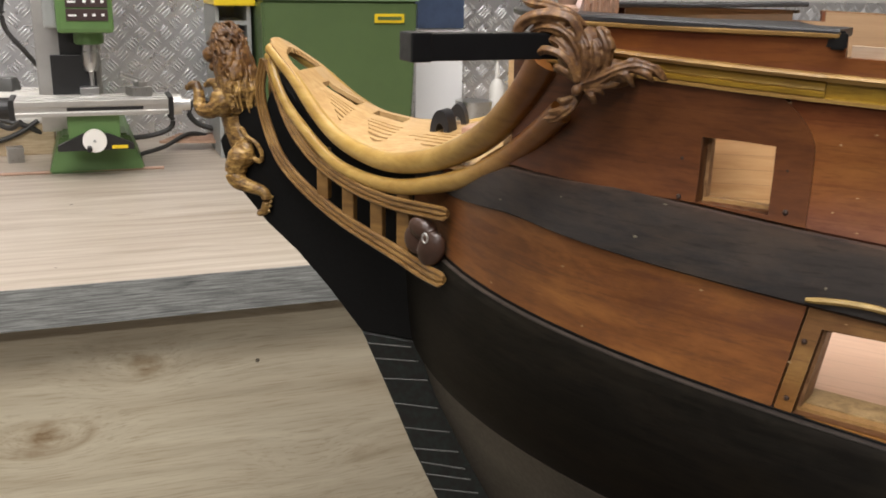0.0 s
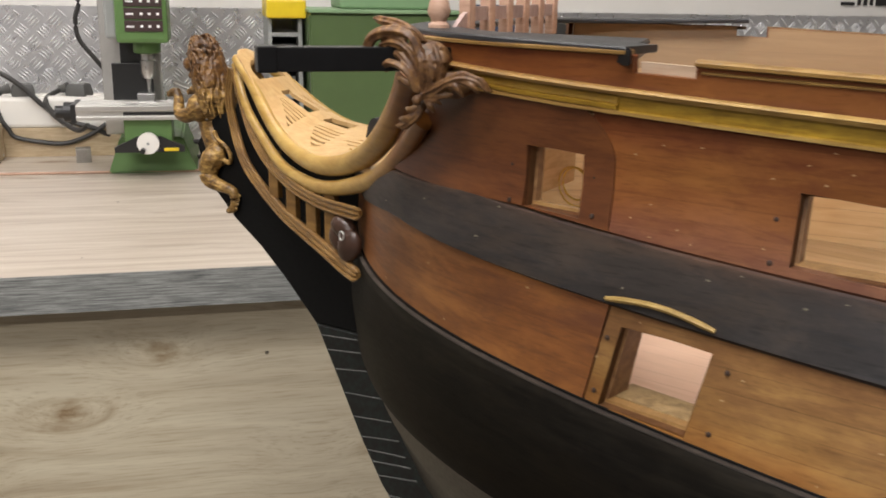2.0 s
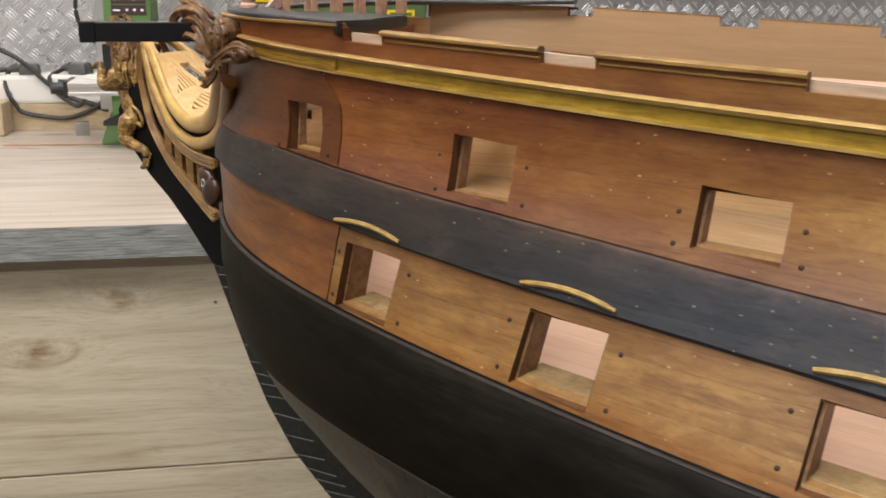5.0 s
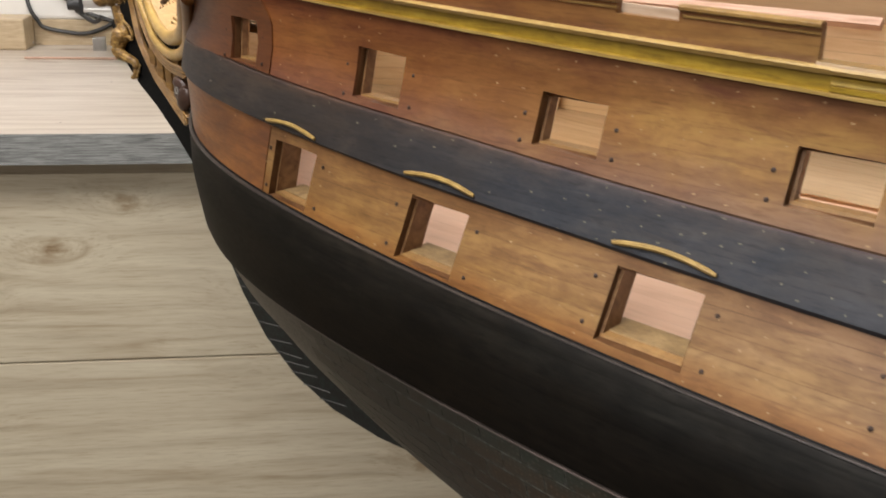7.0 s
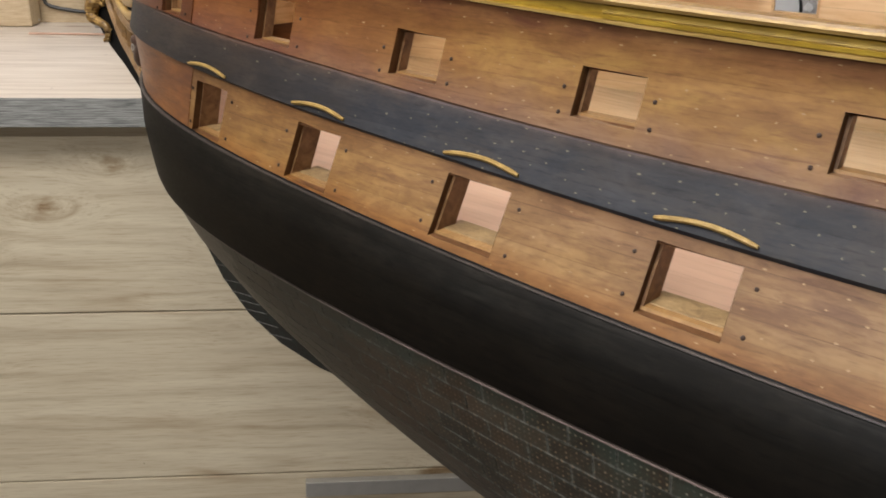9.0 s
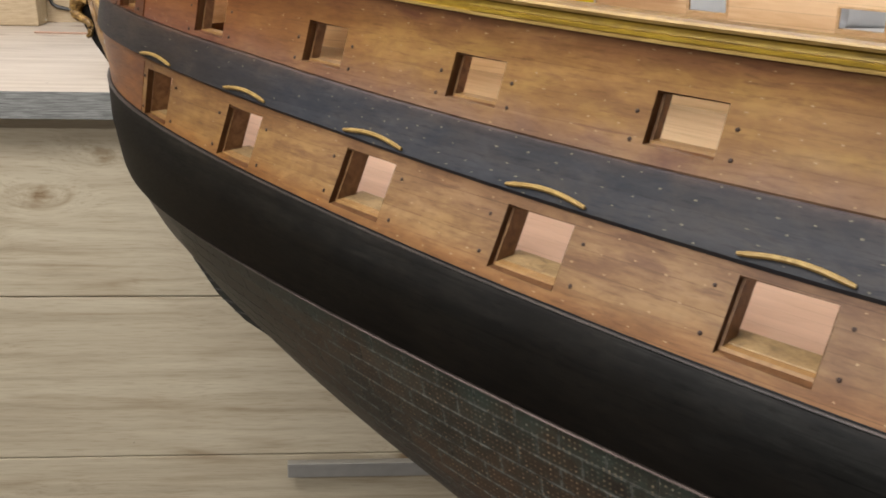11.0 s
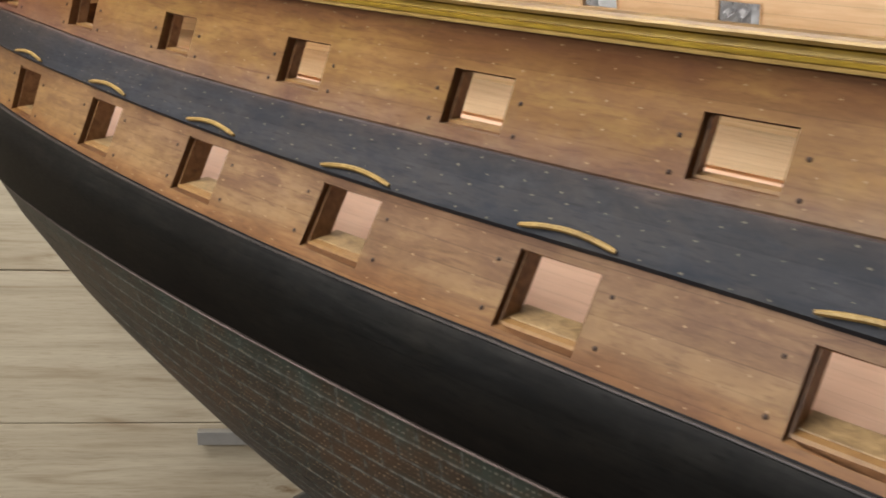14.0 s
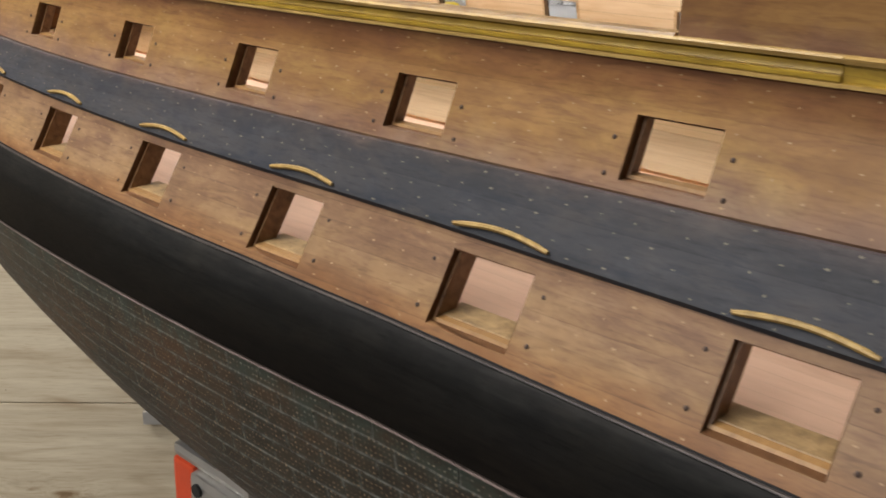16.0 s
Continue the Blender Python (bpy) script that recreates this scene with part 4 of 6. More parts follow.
add_box(add_lining, (0.2572, -0.125, 1.05), (0.2595, 0.060, 1.126))
part("bulkhead_lining", add_lining, M["cream"], ship, "pale inner face of the bow bulkhead")
# curved shelf inside the bow
bm = bmesh.new()
prev = None
for i in range(17):
    v = -0.12 + 0.015 * i
    u = 0.262 + 1.4 * v * v
    ring = [bm.verts.new(Vector((u + a, -v, z))) for a, z in ((0, 1.092), (0.03, 1.092), (0.03, 1.0975), (0, 1.0975))]
    if prev:
        for q in range(4):
            bm.faces.new((prev[q], prev[(q + 1) % 4], ring[(q + 1) % 4], ring[q]))
    prev = ring
part("bow_shelf", bm, M["cream"], ship)

# ---- workbench ----
M["handle"] = paint("dull_grey_aluminium", (0.5, 0.5, 0.48), 0.4, 0.8, 0.15, 40)
bench = thing("workbench", (0, 0, 0), "pale oak laminate workbench with wide drawers and grey worktop edge", "workbench")
part("worktop", box((-1.6, FRONT + 0.0015, TOP - 0.038), (2.6, BACK, TOP), 0.0012), M["oak_top"], bench, "bleached oak worktop")
part("edge_band", box((-1.6, FRONT, TOP - 0.0385), (2.6, FRONT + 0.0012, TOP - 0.0006)), M["oak_edge"], bench, "grey weathered wood edging")
PANEL = 0.792
part("carcass", box((-1.55, PANEL + 0.02, 0.0), (2.55, BACK - 0.01, TOP - 0.039)), M["grey"], bench)
for x0, x1 in ((-1.54, -0.42), (-0.417, 1.297), (1.30, 2.54)):
    for z0, z1 in ((0.5765, 0.860), (0.2905, 0.5735), (0.03, 0.2875)):
        d = part("drawer", box((x0, PANEL, z0), (x1, PANEL + 0.019, z1), 0.0008), M["oak_front"], bench)
        if z1 < 0.3 and x0 > -0.5 and x1 < 1.5:
            bm = bmesh.new()
            add_box(bm, (0.279, PANEL - 0.022, 0.257), (0.60, PANEL - 0.008, 0.283), 0.0015)
            for x in (0.30, 0.57):
                add_box(bm, (x, PANEL - 0.009, 0.265), (x + 0.012, PANEL + 0.001, 0.275))
            part("handle", bm, M["handle"], d, "flat grey aluminium bar handle")

# ---- tread plate on the wall ----
plate = thing("tread_plate", (0, BACK - 0.004, TOP), "bright aluminium tread plate with raised bars in alternating groups", "wall cladding", kind="structure")
part("sheet", box((-1.6, 0, 0), (2.6, 0.004, 0.231)), M["plate"], plate)
bm = bmesh.new()
PITCH = 0.0355
for ix in range(-44, 72):
    for iz in range(0, 7):
        for way in (1, -1):
            cx, cz = (ix + (0.5 if way > 0 else 0)) * PITCH, 0.012 + (iz + (0.5 if way > 0 else 0)) * PITCH
            d = Vector((0.7071, 0, 0.7071 * way))
            w = Vector((-0.7071 * way, 0, 0.7071))
            for k in range(4):
                c = Vector((cx, -0.0002, cz)) + w * (k - 1.5) * 0.0053
                if not 0.008 < c.z < 0.222:
                    continue
                a, b = c - d * 0.0105, c + d * 0.0105
                h = Vector((0, -0.0024, 0))
                vs = [bm.verts.new(q) for q in (a, c + w * 0.0015, b, c - w * 0.0015, c + h + d * 0.006, c + h - d * 0.006)]
                for q in ((0, 1, 5), (1, 4, 5), (1, 2, 4), (2, 3, 4), (3, 5, 4), (3, 0, 5)):
                    bm.faces.new([vs[i] for i in q])
tagged(part("raised_bars", bm, M["plate_bar"], plate), kind="stuff")
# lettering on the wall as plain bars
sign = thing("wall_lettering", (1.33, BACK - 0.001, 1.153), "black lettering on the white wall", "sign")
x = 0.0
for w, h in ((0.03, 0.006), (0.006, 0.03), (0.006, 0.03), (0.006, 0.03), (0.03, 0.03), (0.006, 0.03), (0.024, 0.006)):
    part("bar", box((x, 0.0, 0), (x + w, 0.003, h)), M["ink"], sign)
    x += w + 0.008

# ---- ship details ----

def port_frame(a, b, zl, zh, side, deep, low):
    """The lining of one gun port: two cheeks, a head and a sill round a short square tunnel, behind a lined rebate."""
    m = (a + b) / 2
    z0, z1 = zl(m), zh(m)

    def at(u, z, off):
        return skin(u + lean(u, z) if low else u, z, off, side)

    def bar(name, quad, mat, near=-0.0050, far=None, label=""):
        bm = bmesh.new()
        rings = [[bm.verts.new(at(u, z, off)) for u, z in quad] for off in (near, far if far else -deep)]
        for k in range(4):
            bm.faces.new((rings[0][k], rings[0][(k + 1) % 4], rings[1][(k + 1) % 4], rings[1][k]))
        bm.faces.new(rings[0])
        bm.faces.new(rings[1])
        part(name, bm, mat, ship, label)

    w = 0.0016
    bar("port_sill", [(a - 0.0008, z0 - 0.004), (b + 0.0008, z0 - 0.004), (b + 0.0008, z0 + w), (a - 0.0008, z0 + w)], M["sill"] if side > 0 else M["cream"], far=-0.0096 if low and side > 0 else None, label="golden brown port sill")
    if low and side > 0:
        bar("port_floor", [(a - 0.0008, z0 - 0.004), (b + 0.0008, z0 - 0.004), (b + 0.0008, z0 + w + 0.0004), (a - 0.0008, z0 + w + 0.0004)], M["port_floor"], near=-0.0098, far=-deep - 0.007, label="dull brown floor of a gun port")
    bar("port_head", [(a - 0.0008, z1 - 0.0008), (b + 0.0008, z1 - 0.0008), (b + 0.0008, z1 + 0.0008), (a - 0.0008, z1 + 0.0008)], M["reveal"] if side > 0 else M["cream"])
    for u0, u1 in ((a - 0.0008, a + w), (b - 0.0010, b + 0.0008)):
        bar("port_cheek", [(u0, z0 + w + 0.0001), (u1, z0 + w + 0.0001), (u1, z1 - 0.0009), (u0, z1 - 0.0009)], M["reveal"] if side > 0 else M["cream"])
    if side > 0:
        bm = bmesh.new()
        rings = []
        for off in (-0.0006, -0.0048):
            rings.append([bm.verts.new(at(u, z, off)) for u, z in ((a + 0.0003, z0 + 0.0003), (a + 0.0003, z1 - 0.0003), (b - 0.0003, z1 - 0.0003), (b - 0.0003, z0 + 0.0003))])
        for k in range(4):
            bm.faces.new((rings[0][k], rings[0][(k + 1) % 4], rings[1][(k + 1) % 4], rings[1][k]))
        bmesh.ops.solidify(bm, geom=bm.faces[:], thickness=0.0005)
        part("port_rabbet", bm, M["rabbet"], ship, "reddish brown port edge lining")


def stud(u, z, r, off, mat, name, side=1, dome=0.0006):
    """A round bolt head with a softened rim."""
    n = out(u, z)
    nl = Vector((n.x, -side * n.y, n.z)).normalized()
    p = skin(u, z, off - 0.0004, side)
    e = nl.cross(Vector((0, 0, 1))).normalized()
    f = nl.cross(e)
    bm = bmesh.new()
    rings = [[bm.verts.new(p + nl * h + (e * math.cos(q * math.pi / 5) + f * math.sin(q * math.pi / 5)) * r * k) for q in range(10)] for k, h in ((1.0, 0.0), (1.0, 0.0004), (0.7, 0.0004 + dome * 0.8), (0.25, 0.0004 + dome))]
    for r0, r1 in zip(rings, rings[1:]):
        for q in range(10):
            bm.faces.new((r0[q], r0[(q + 1) % 10], r1[(q + 1) % 10], r1[q]))
    bm.faces.new(rings[-1])
    part(name, bm, mat, ship, smooth=True)


for side in (1, -1):
    for ports, zl, zh, deep in ((UPPER, upper_low, upper_high, 0.0118), (LOWER, lower_low, lower_high, 0.0188)):
        low = ports is LOWER
        for a, b in ports[:1] if side < 0 and low else ports:
            far = side < 0 and not low
            port_frame(a, b, far_low if far else zl, shift(zh, 0.009) if far else zh, side, deep if a > 0.34 or low else 0.009, low)
for i, (a, b) in enumerate(UPPER):
    m = (a + b) / 2
    g = 0.0065 if i else 0.0052
    for u, z in ((a - 0.0072, upper_high(m) - 0.0099), (a - 0.0070, upper_low(m) + 0.0014), (b + g, upper_high(m) - 0.0099), (b + g + 0.001, upper_low(m) + 0.0012)):
        stud(u, z, 0.00115, 0.0012 if i else 0.0021, M["nail"], "port_bolt", dome=0.0005 if i else 0.001)
for i, (a, b) in enumerate(LOWER):
    m = (a + b) / 2
    g = 0.0045 if i == 0 else 0.0088
    for u, z in ((a - g, lower_high(m) - 0.006), (a - g + 0.001, lower_low(m) + 0.0056), (b + 0.0075, lower_high(m) - 0.0068), (b + 0.0085, lower_low(m) + float(np.interp(i, (0, 2, 4), (0.004, 0.003, 0.0056))))):
        stud(u + lean(u, z), z, 0.00115, -0.0004, M["nail"], "port_bolt", dome=0.0005 if i else 0.0009)
    # curved rain strip over the port
    pts = []
    for k in range(11):
        t = k / 10
        u = lerp(a - 0.003, b + 0.004, t)
        pts.append(skin(u, band_low(u) + 0.0030 + 0.0026 * math.sin(math.pi * t), 0.0034))
    bm = bmesh.new()
    add_tube(bm, pts, [0.0009] + [0.0013] * 9 + [0.0009], 6)
    part("rain_strip", bm, M["strip_gold"], ship, "golden curved strip over a gun port", True)

# wooden pegs in the planking
rng = random.Random(5)
for nm, mat, lo, hi, off, rows, skip in (("pegging", M["trenail"], band_top, gold_low, 0.0013, 8, UPPER), ("pegging", M["trenail_grey"], band_low, band_top, 0.0023, 5, ()), ("pegging", M["trenail"], wale_top, band_low, -0.0003, 5, LOWER)):
    bm = bmesh.new()
    u = 0.215
    col = 0
    while u < 1.44:
        col += 1
        for k in range(rows):
            if (k + col) % 2:
                continue
            uu = u + rng.uniform(-0.0026, 0.0026)
            z = lerp(lo(uu), hi(uu), (k + 0.5) / rows) + rng.uniform(-0.0014, 0.0014)
            zl, zh = (upper_low, upper_high) if skip is UPPER else (lower_low, lower_high)
            if any(a - 0.004 < uu < b + 0.004 and zl((a + b) / 2) - 0.002 < z < zh((a + b) / 2) + 0.002 for a, b in skip):
                continue
            if rng.random() < 0.12:
                continue
            if uu < 0.6 and rng.random() < (0.85 if uu < 0.38 else 0.55):
                continue
            ru, rz = rng.uniform(0.0004, 0.0011), rng.uniform(0.00022, 0.00048)
            ring = [(uu + ru * math.cos(q * math.pi / 3), z + rz * math.sin(q * math.pi / 3)) for q in range(6)]
            top = [bm.verts.new(skin(p, q, off + 0.0001)) for p, q in ring]
            low = [bm.verts.new(skin(p, q, off - 0.0004)) for p, q in ring]
            bm.faces.new(top)
            for q in range(6):
                bm.faces.new((top[q], low[q], low[(q + 1) % 6], top[(q + 1) % 6]))
        u += 0.0092
    tagged(part(nm, bm, mat, ship), kind="stuff")


# ---- head of the ship ----
def fused(ob, size):
    """Runs the carved pieces of one mesh together, with softened hollows."""
    m = ob.modifiers.new("fuse", "REMESH")
    m.mode, m.voxel_size, m.use_smooth_shade = "VOXEL", size, True
    k = ob.modifiers.new("soften", "SMOOTH")
    k.factor, k.iterations = 0.5, 1
    return ob


def rail_points(ctrl, side):
    return [local(p[0], side * p[1], p[2]) for p in smooth_path(ctrl, 5)]


RAIL_TOP = [(0.026, 0.010, 1.1215), (0.040, 0.0165, 1.1125), (0.053, 0.022, 1.1037), (0.075, 0.032, 1.0851), (0.097, 0.042, 1.0724), (0.123, 0.054, 1.0662), (0.147, 0.065, 1.0659), (0.174, 0.077, 1.0717), (0.200, 0.092, 1.0825), (0.221, 0.107, 1.0955), (0.236, 0.117, 1.1093), (0.248, 0.126, 1.1226), (0.256, 0.133, 1.134)]
RAIL_MID = [(0.025, 0.0095, 1.1174), (0.040, 0.017, 1.0916), (0.063, 0.027, 1.0728), (0.091, 0.040, 1.0575), (0.118, 0.051, 1.0517), (0.147, 0.065, 1.0522), (0.174, 0.077, 1.0579), (0.205, 0.095, 1.0690), (0.230, 0.112, 1.0824), (0.251, 0.128, 1.0987), (0.266, 0.140, 1.112)]
RAIL_LOW = [(0.026, 0.0105, 1.1140), (0.035, 0.014, 1.0947), (0.051, 0.022, 1.0730), (0.074, 0.032, 1.0565), (0.107, 0.047, 1.0463), (0.142, 0.063, 1.0429), (0.174, 0.077, 1.0440), (0.188, 0.083, 1.0448)]
CHEEK = [(0.022, 0.0085, 1.1135), (0.0175, 0.0075, 1.0928), (0.023, 0.009, 1.0710), (0.038, 0.016, 1.0505), (0.062, 0.026, 1.0360), (0.096, 0.042, 1.0245), (0.128, 0.056, 1.0175), (0.152, 0.067, 1.0131), (0.171, 0.075, 1.0085), (0.187, 0.084, 1.0075)]
for side in (1, -1):
    for nm, ctrl, r0, r1, mat, ridges in (("upper_head_rail", RAIL_TOP, 0.0034, 0.0088, M["boxwood"], 0), ("middle_head_rail", RAIL_MID, 0.0030, 0.0056, M["boxwood"], 0), ("lower_head_rail", RAIL_LOW, 0.0026, 0.0038, M["boxwood_dark"], 1), ("cheek_rail", CHEEK, 0.0030, 0.0044, M["boxwood_dark"], 1)):
        pts = rail_points(ctrl, side)
        n = len(pts)
        rad = [lerp(r0, r1, min(1.0, (i / (n - 1)) * (1.25 if nm != "upper_head_rail" else 1.0))) for i in range(n)]
        if ridges:
            rad[-1] *= 0.55
        bm = bmesh.new()
        add_tube(bm, pts, [q * (0.66 if ridges else 0.75) for q in rad], 12, 1.33, up=(0, 1, 0))
        if ridges:
            across = []
            for i in range(n):
                d = (pts[min(i + 1, n - 1)] - pts[max(i - 1, 0)]).normalized()
                across.append(d.cross(Vector((0, 1, 0))).normalized())
            for k in (0.8, 0.0, -0.8):
                add_tube(bm, [p + Vector((0, -side * r * 0.60, 0)) + e * r * k for p, r, e in zip(pts, rad, across)], [r * 0.33 for r in rad], 7, up=(0, 1, 0))
        part(nm, bm, mat, ship, "curved honey-coloured head rail" if not ridges else "curved moulded brown head rail", True)
    # upright timbers between the lower rails
    for u, z0, z1, v in ((0.081, 1.032, 1.064, 0.034), (0.1055, 1.022, 1.054, 0.045), (0.131, 1.017, 1.05, 0.056), (0.153, 1.014, 1.05, 0.065)):
        bm = bmesh.new()
        add_box(bm, Vector((u - 0.004, -0.0025, z0)), Vector((u + 0.004, 0.0025, z1)), 0.0006)
        for vv in bm.verts:
            vv.co = local(vv.co.x, side * (v + vv.co.y), vv.co.z)
        part("head_timber", bm, M["boxwood_dark"], ship)

# grated platform
tops = np.array(RAIL_TOP)


def deck_z(u, s=0.0):
    """Top of the platform: level with the rails at its sides, crowned along the middle."""
    edge = float(np.interp(u, tops[:, 0], tops[:, 2])) + float(np.interp(u, (0.05, 0.1), (0.0050, 0.0035)))
    if u > 0.118:
        edge = max(edge if u < 0.15 else 0, 1.0712 + 0.04 * (u - 0.15))
    mid = float(np.interp(u, (0.026, 0.033, 0.040, 0.0645, 0.0907, 0.1027, 0.125, 0.15, 0.21), (1.1180, 1.1170, 1.1135, 1.0990, 1.0875, 1.083, 1.0795, 1.0785, 1.0785)))
    return edge + max(mid - edge, 0.001) * (1 - abs(s) ** 2.2)


def deck_v(u):
    return float(np.interp(u, tops[:, 0], tops[:, 1])) + float(np.interp(u, (0.024, 0.03, 0.055, 0.085), (-0.0045, 0.0005, 0.0015, -0.0015)))


def open_grate(u, s):
    t = abs(s)
    if 0.036 < u < 0.054:
        return t * deck_v(u) < 0.0165 * math.sqrt(max(0.0, 1 - ((0.054 - u) / 0.018) ** 2)) and t < 0.8
    if 0.0628 < u < 0.0895 and t < 0.2:
        return True
    if 0.101 < u < 0.122 and t < 0.15:
        return True
    slot = (t % 0.09) < 0.034
    if 0.068 < u < 0.0925:
        return slot and 0.34 < t < 0.46 + 0.42 * (u - 0.068) / 0.0245
    if 0.104 < u < 0.130:
        k = (u - 0.104) / 0.026
        return slot and 0.30 < t < 0.45 + 0.4 * math.sin(k * math.pi * 0.7)
    if 0.139 < u < 0.168:
        return slot and abs(t - 0.56) < 0.32 * (u - 0.139) / 0.029
    return False


bm = bmesh.new()
NU, NS = 130, 134
verts = {}
for lay in (0, 1):
    for i in range(NU + 1):
        u = lerp(0.0245, 0.204, i / NU)
        for j in range(NS + 1):
            s = -1 + 2 * j / NS
            verts[lay, i, j] = (u, s * deck_v(u), deck_z(u, s) - lay * 0.003)
made = {}


def gv(k):
    if k not in made:
        made[k] = bm.verts.new(local(*verts[k]))
    return made[k]


def is_open(i, j):
    if not (0 <= i < NU and 0 <= j < NS):
        return True
    return open_grate(lerp(0.0245, 0.204, (i + 0.5) / NU), -1 + 2 * (j + 0.5) / NS)


for i in range(NU):
    for j in range(NS):
        if is_open(i, j):
            continue
        bm.faces.new([gv((0, *q)) for q in ((i, j), (i + 1, j), (i + 1, j + 1), (i, j + 1))])
        bm.faces.new([gv((1, *q)) for q in ((i, j), (i, j + 1), (i + 1, j + 1), (i + 1, j))])
        for di, dj, p, q in ((-1, 0, (i, j), (i, j + 1)), (1, 0, (i + 1, j), (i + 1, j + 1)), (0, -1, (i, j), (i + 1, j)), (0, 1, (i, j + 1), (i + 1, j + 1))):
            if is_open(i + di, j + dj):
                bm.faces.new((gv((0, *p)), gv((0, *q)), gv((1, *q)), gv((1, *p))))
part("grated_platform", bm, M["platform"], ship, "pale wooden platform with slotted gratings")
# two dark half rings and the stub between them
for v0 in (0.016, -0.016):
    bm = bmesh.new()
    outer, inner = [], []
    for k in range(13):
        a = math.pi * k / 12
        for r, lst in ((0.0064, outer), (0.003, inner)):
            lst.append([(0.1545 - r * math.cos(a), v0 + dv, 1.0765 + r * 2.3 * math.sin(a)) for dv in (-0.006, 0.006)])
    for lst in (outer, inner):
        for p, q in zip(lst, lst[1:]):
            bm.faces.new([bm.verts.new(local(*x)) for x in (p[0], q[0], q[1], p[1])])
    for s in (0, 1):
        for k in range(12):
            bm.faces.new([bm.verts.new(local(*x)) for x in (outer[k][s], outer[k + 1][s], inner[k + 1][s], inner[k][s])])
    bmesh.ops.remove_doubles(bm, verts=bm.verts, dist=1e-6)
    part("bowsprit_ring", bm, M["blackwood"], ship, "dark curved wooden saddle", True)
bm = bmesh.new()
add_box(bm, (0.172, -0.03, 1.0785), (0.2, 0.03, 1.0835), 0.001)
part("bowsprit_step", bm, M["pine"], ship)

M["hawse_wood"] = paint("dark_varnished_block", (0.055, 0.027, 0.017), 0.35, 0, 0.6, 90, gloss=0.5)
# hawse block with its eye at the end of the cheek
for side in (1, -1):
    bm = bmesh.new()
    add_ball(bm, local(0.1765, side * 0.0785, 1.0225), (0.0082, 0.0046, 0.0108), (0, 25, 0), 18)
    add_ball(bm, local(0.165, side * 0.072, 1.0255), (0.0085, 0.0045, 0.0095), (0, 10, 0), 16)
    add_ball(bm, local(0.170, side * 0.0755, 1.0325), (0.0095, 0.005, 0.0065), (0, 20, 0), 14)
    fused(part("hawse_bolster", bm, M["hawse_wood"], ship, "dark glossy carved block", True), 0.0007)
    bm = bmesh.new()
    c = Vector((0.1765, 0.0885, 1.0330))
    ring = [local(c.x - 0.001 + 0.0016 * math.cos(2 * math.pi * k / 16), side * (c.y - 0.0035), c.z - 0.003 + 0.0026 * math.sin(2 * math.pi * k / 16)) for k in range(17)]
    add_tube(bm, ring, 0.0006, 6, cap=False)
    part("hawse_eye", bm, M["alu"], ship, "small pale metal eye", True)

# cathead beams
for side in (1, -1):
    a, b = Vector(local(0.292, 0.132, 1.1415) if side > 0 else local(0.268, -0.158, 1.1415)), Vector(local(0.2235, side * 0.2065, 1.1415))
    d = (b - a).normalized()
    w = Vector((-d.y, d.x, 0))
    bm = bmesh.new()
    L = (b - a).length
    add_box(bm, (0, -0.0062, -0.0052), (L, 0.0062, 0.0052), 0.0006)
    add_box(bm, (L - 0.0085, -0.0066, -0.0056), (L + 0.0002, 0.0066, 0.0056), 0.0008)
    add_disc(bm, (L - 0.024, -0.0061, 0.0), 0.0011, (0, -1, 0), 0.0008, 8)
    m = Matrix.Translation(a) @ Matrix(((d.x, w.x, 0, 0), (d.y, w.y, 0, 0), (0, 0, 1, 0), (0, 0, 0, 1)))
    bm.transform(m)
    part("cathead", bm, M["cat_black"], ship, "black square-ended timber beam")


# carved scrollwork where the rails meet the side
def frond(bm, path, width, side, v=0.166, lift=0.0, ridges=2.5, teeth=0, tip=0.25, swell=0.0025):
    """A carved leaf along the path of (u, z): a ribbon with ribs along it, notched edges and a domed back."""
    face = Vector((-0.35, -side * 0.94, 0.0)).normalized()
    pts = smooth_path(path, 6)
    n = len(pts)
    P = [Vector(local(q[0], side * (v + lift + swell * math.sin(math.pi * i / (n - 1))), q[1])) for i, q in enumerate(pts)]
    front, back = [], []
    for i in range(n):
        t = i / (n - 1)
        T = (P[min(i + 1, n - 1)] - P[max(i - 1, 0)]).normalized()
        S = T.cross(face).normalized()
        w = width * float(np.interp(t, (0, 0.25, 0.6, 0.9, 1), (0.55, 0.9, 1.0, 0.75, tip)))
        if teeth:
            w *= 1.15 - 0.4 * ((t * teeth) % 1.0)
        f, b = [], []
        for k in range(11):
            s = -1 + k / 5
            h = width * (0.55 * (1 - s * s) + 0.20 * math.cos(ridges * math.pi * s))
            f.append(bm.verts.new(P[i] + S * w * s + face * h))
            b.append(bm.verts.new(P[i] + S * w * s * 0.9 - face * width * 0.7))
        front.append(f)
        back.append(b)
    for g, o in ((front, 1), (back, -1)):
        for r0, r1 in zip(g, g[1:]):
            for k in range(10):
                bm.faces.new((r0[k], r1[k], r1[k + 1], r0[k + 1])[::o])
    for k in (0, 10):
        for i in range(n - 1):
            bm.faces.new((front[i][k], back[i][k], back[i + 1][k], front[i + 1][k]))
    for i in (0, n - 1):
        for k in range(10):
            bm.faces.new((front[i][k], front[i][k + 1], back[i][k + 1], back[i][k]))


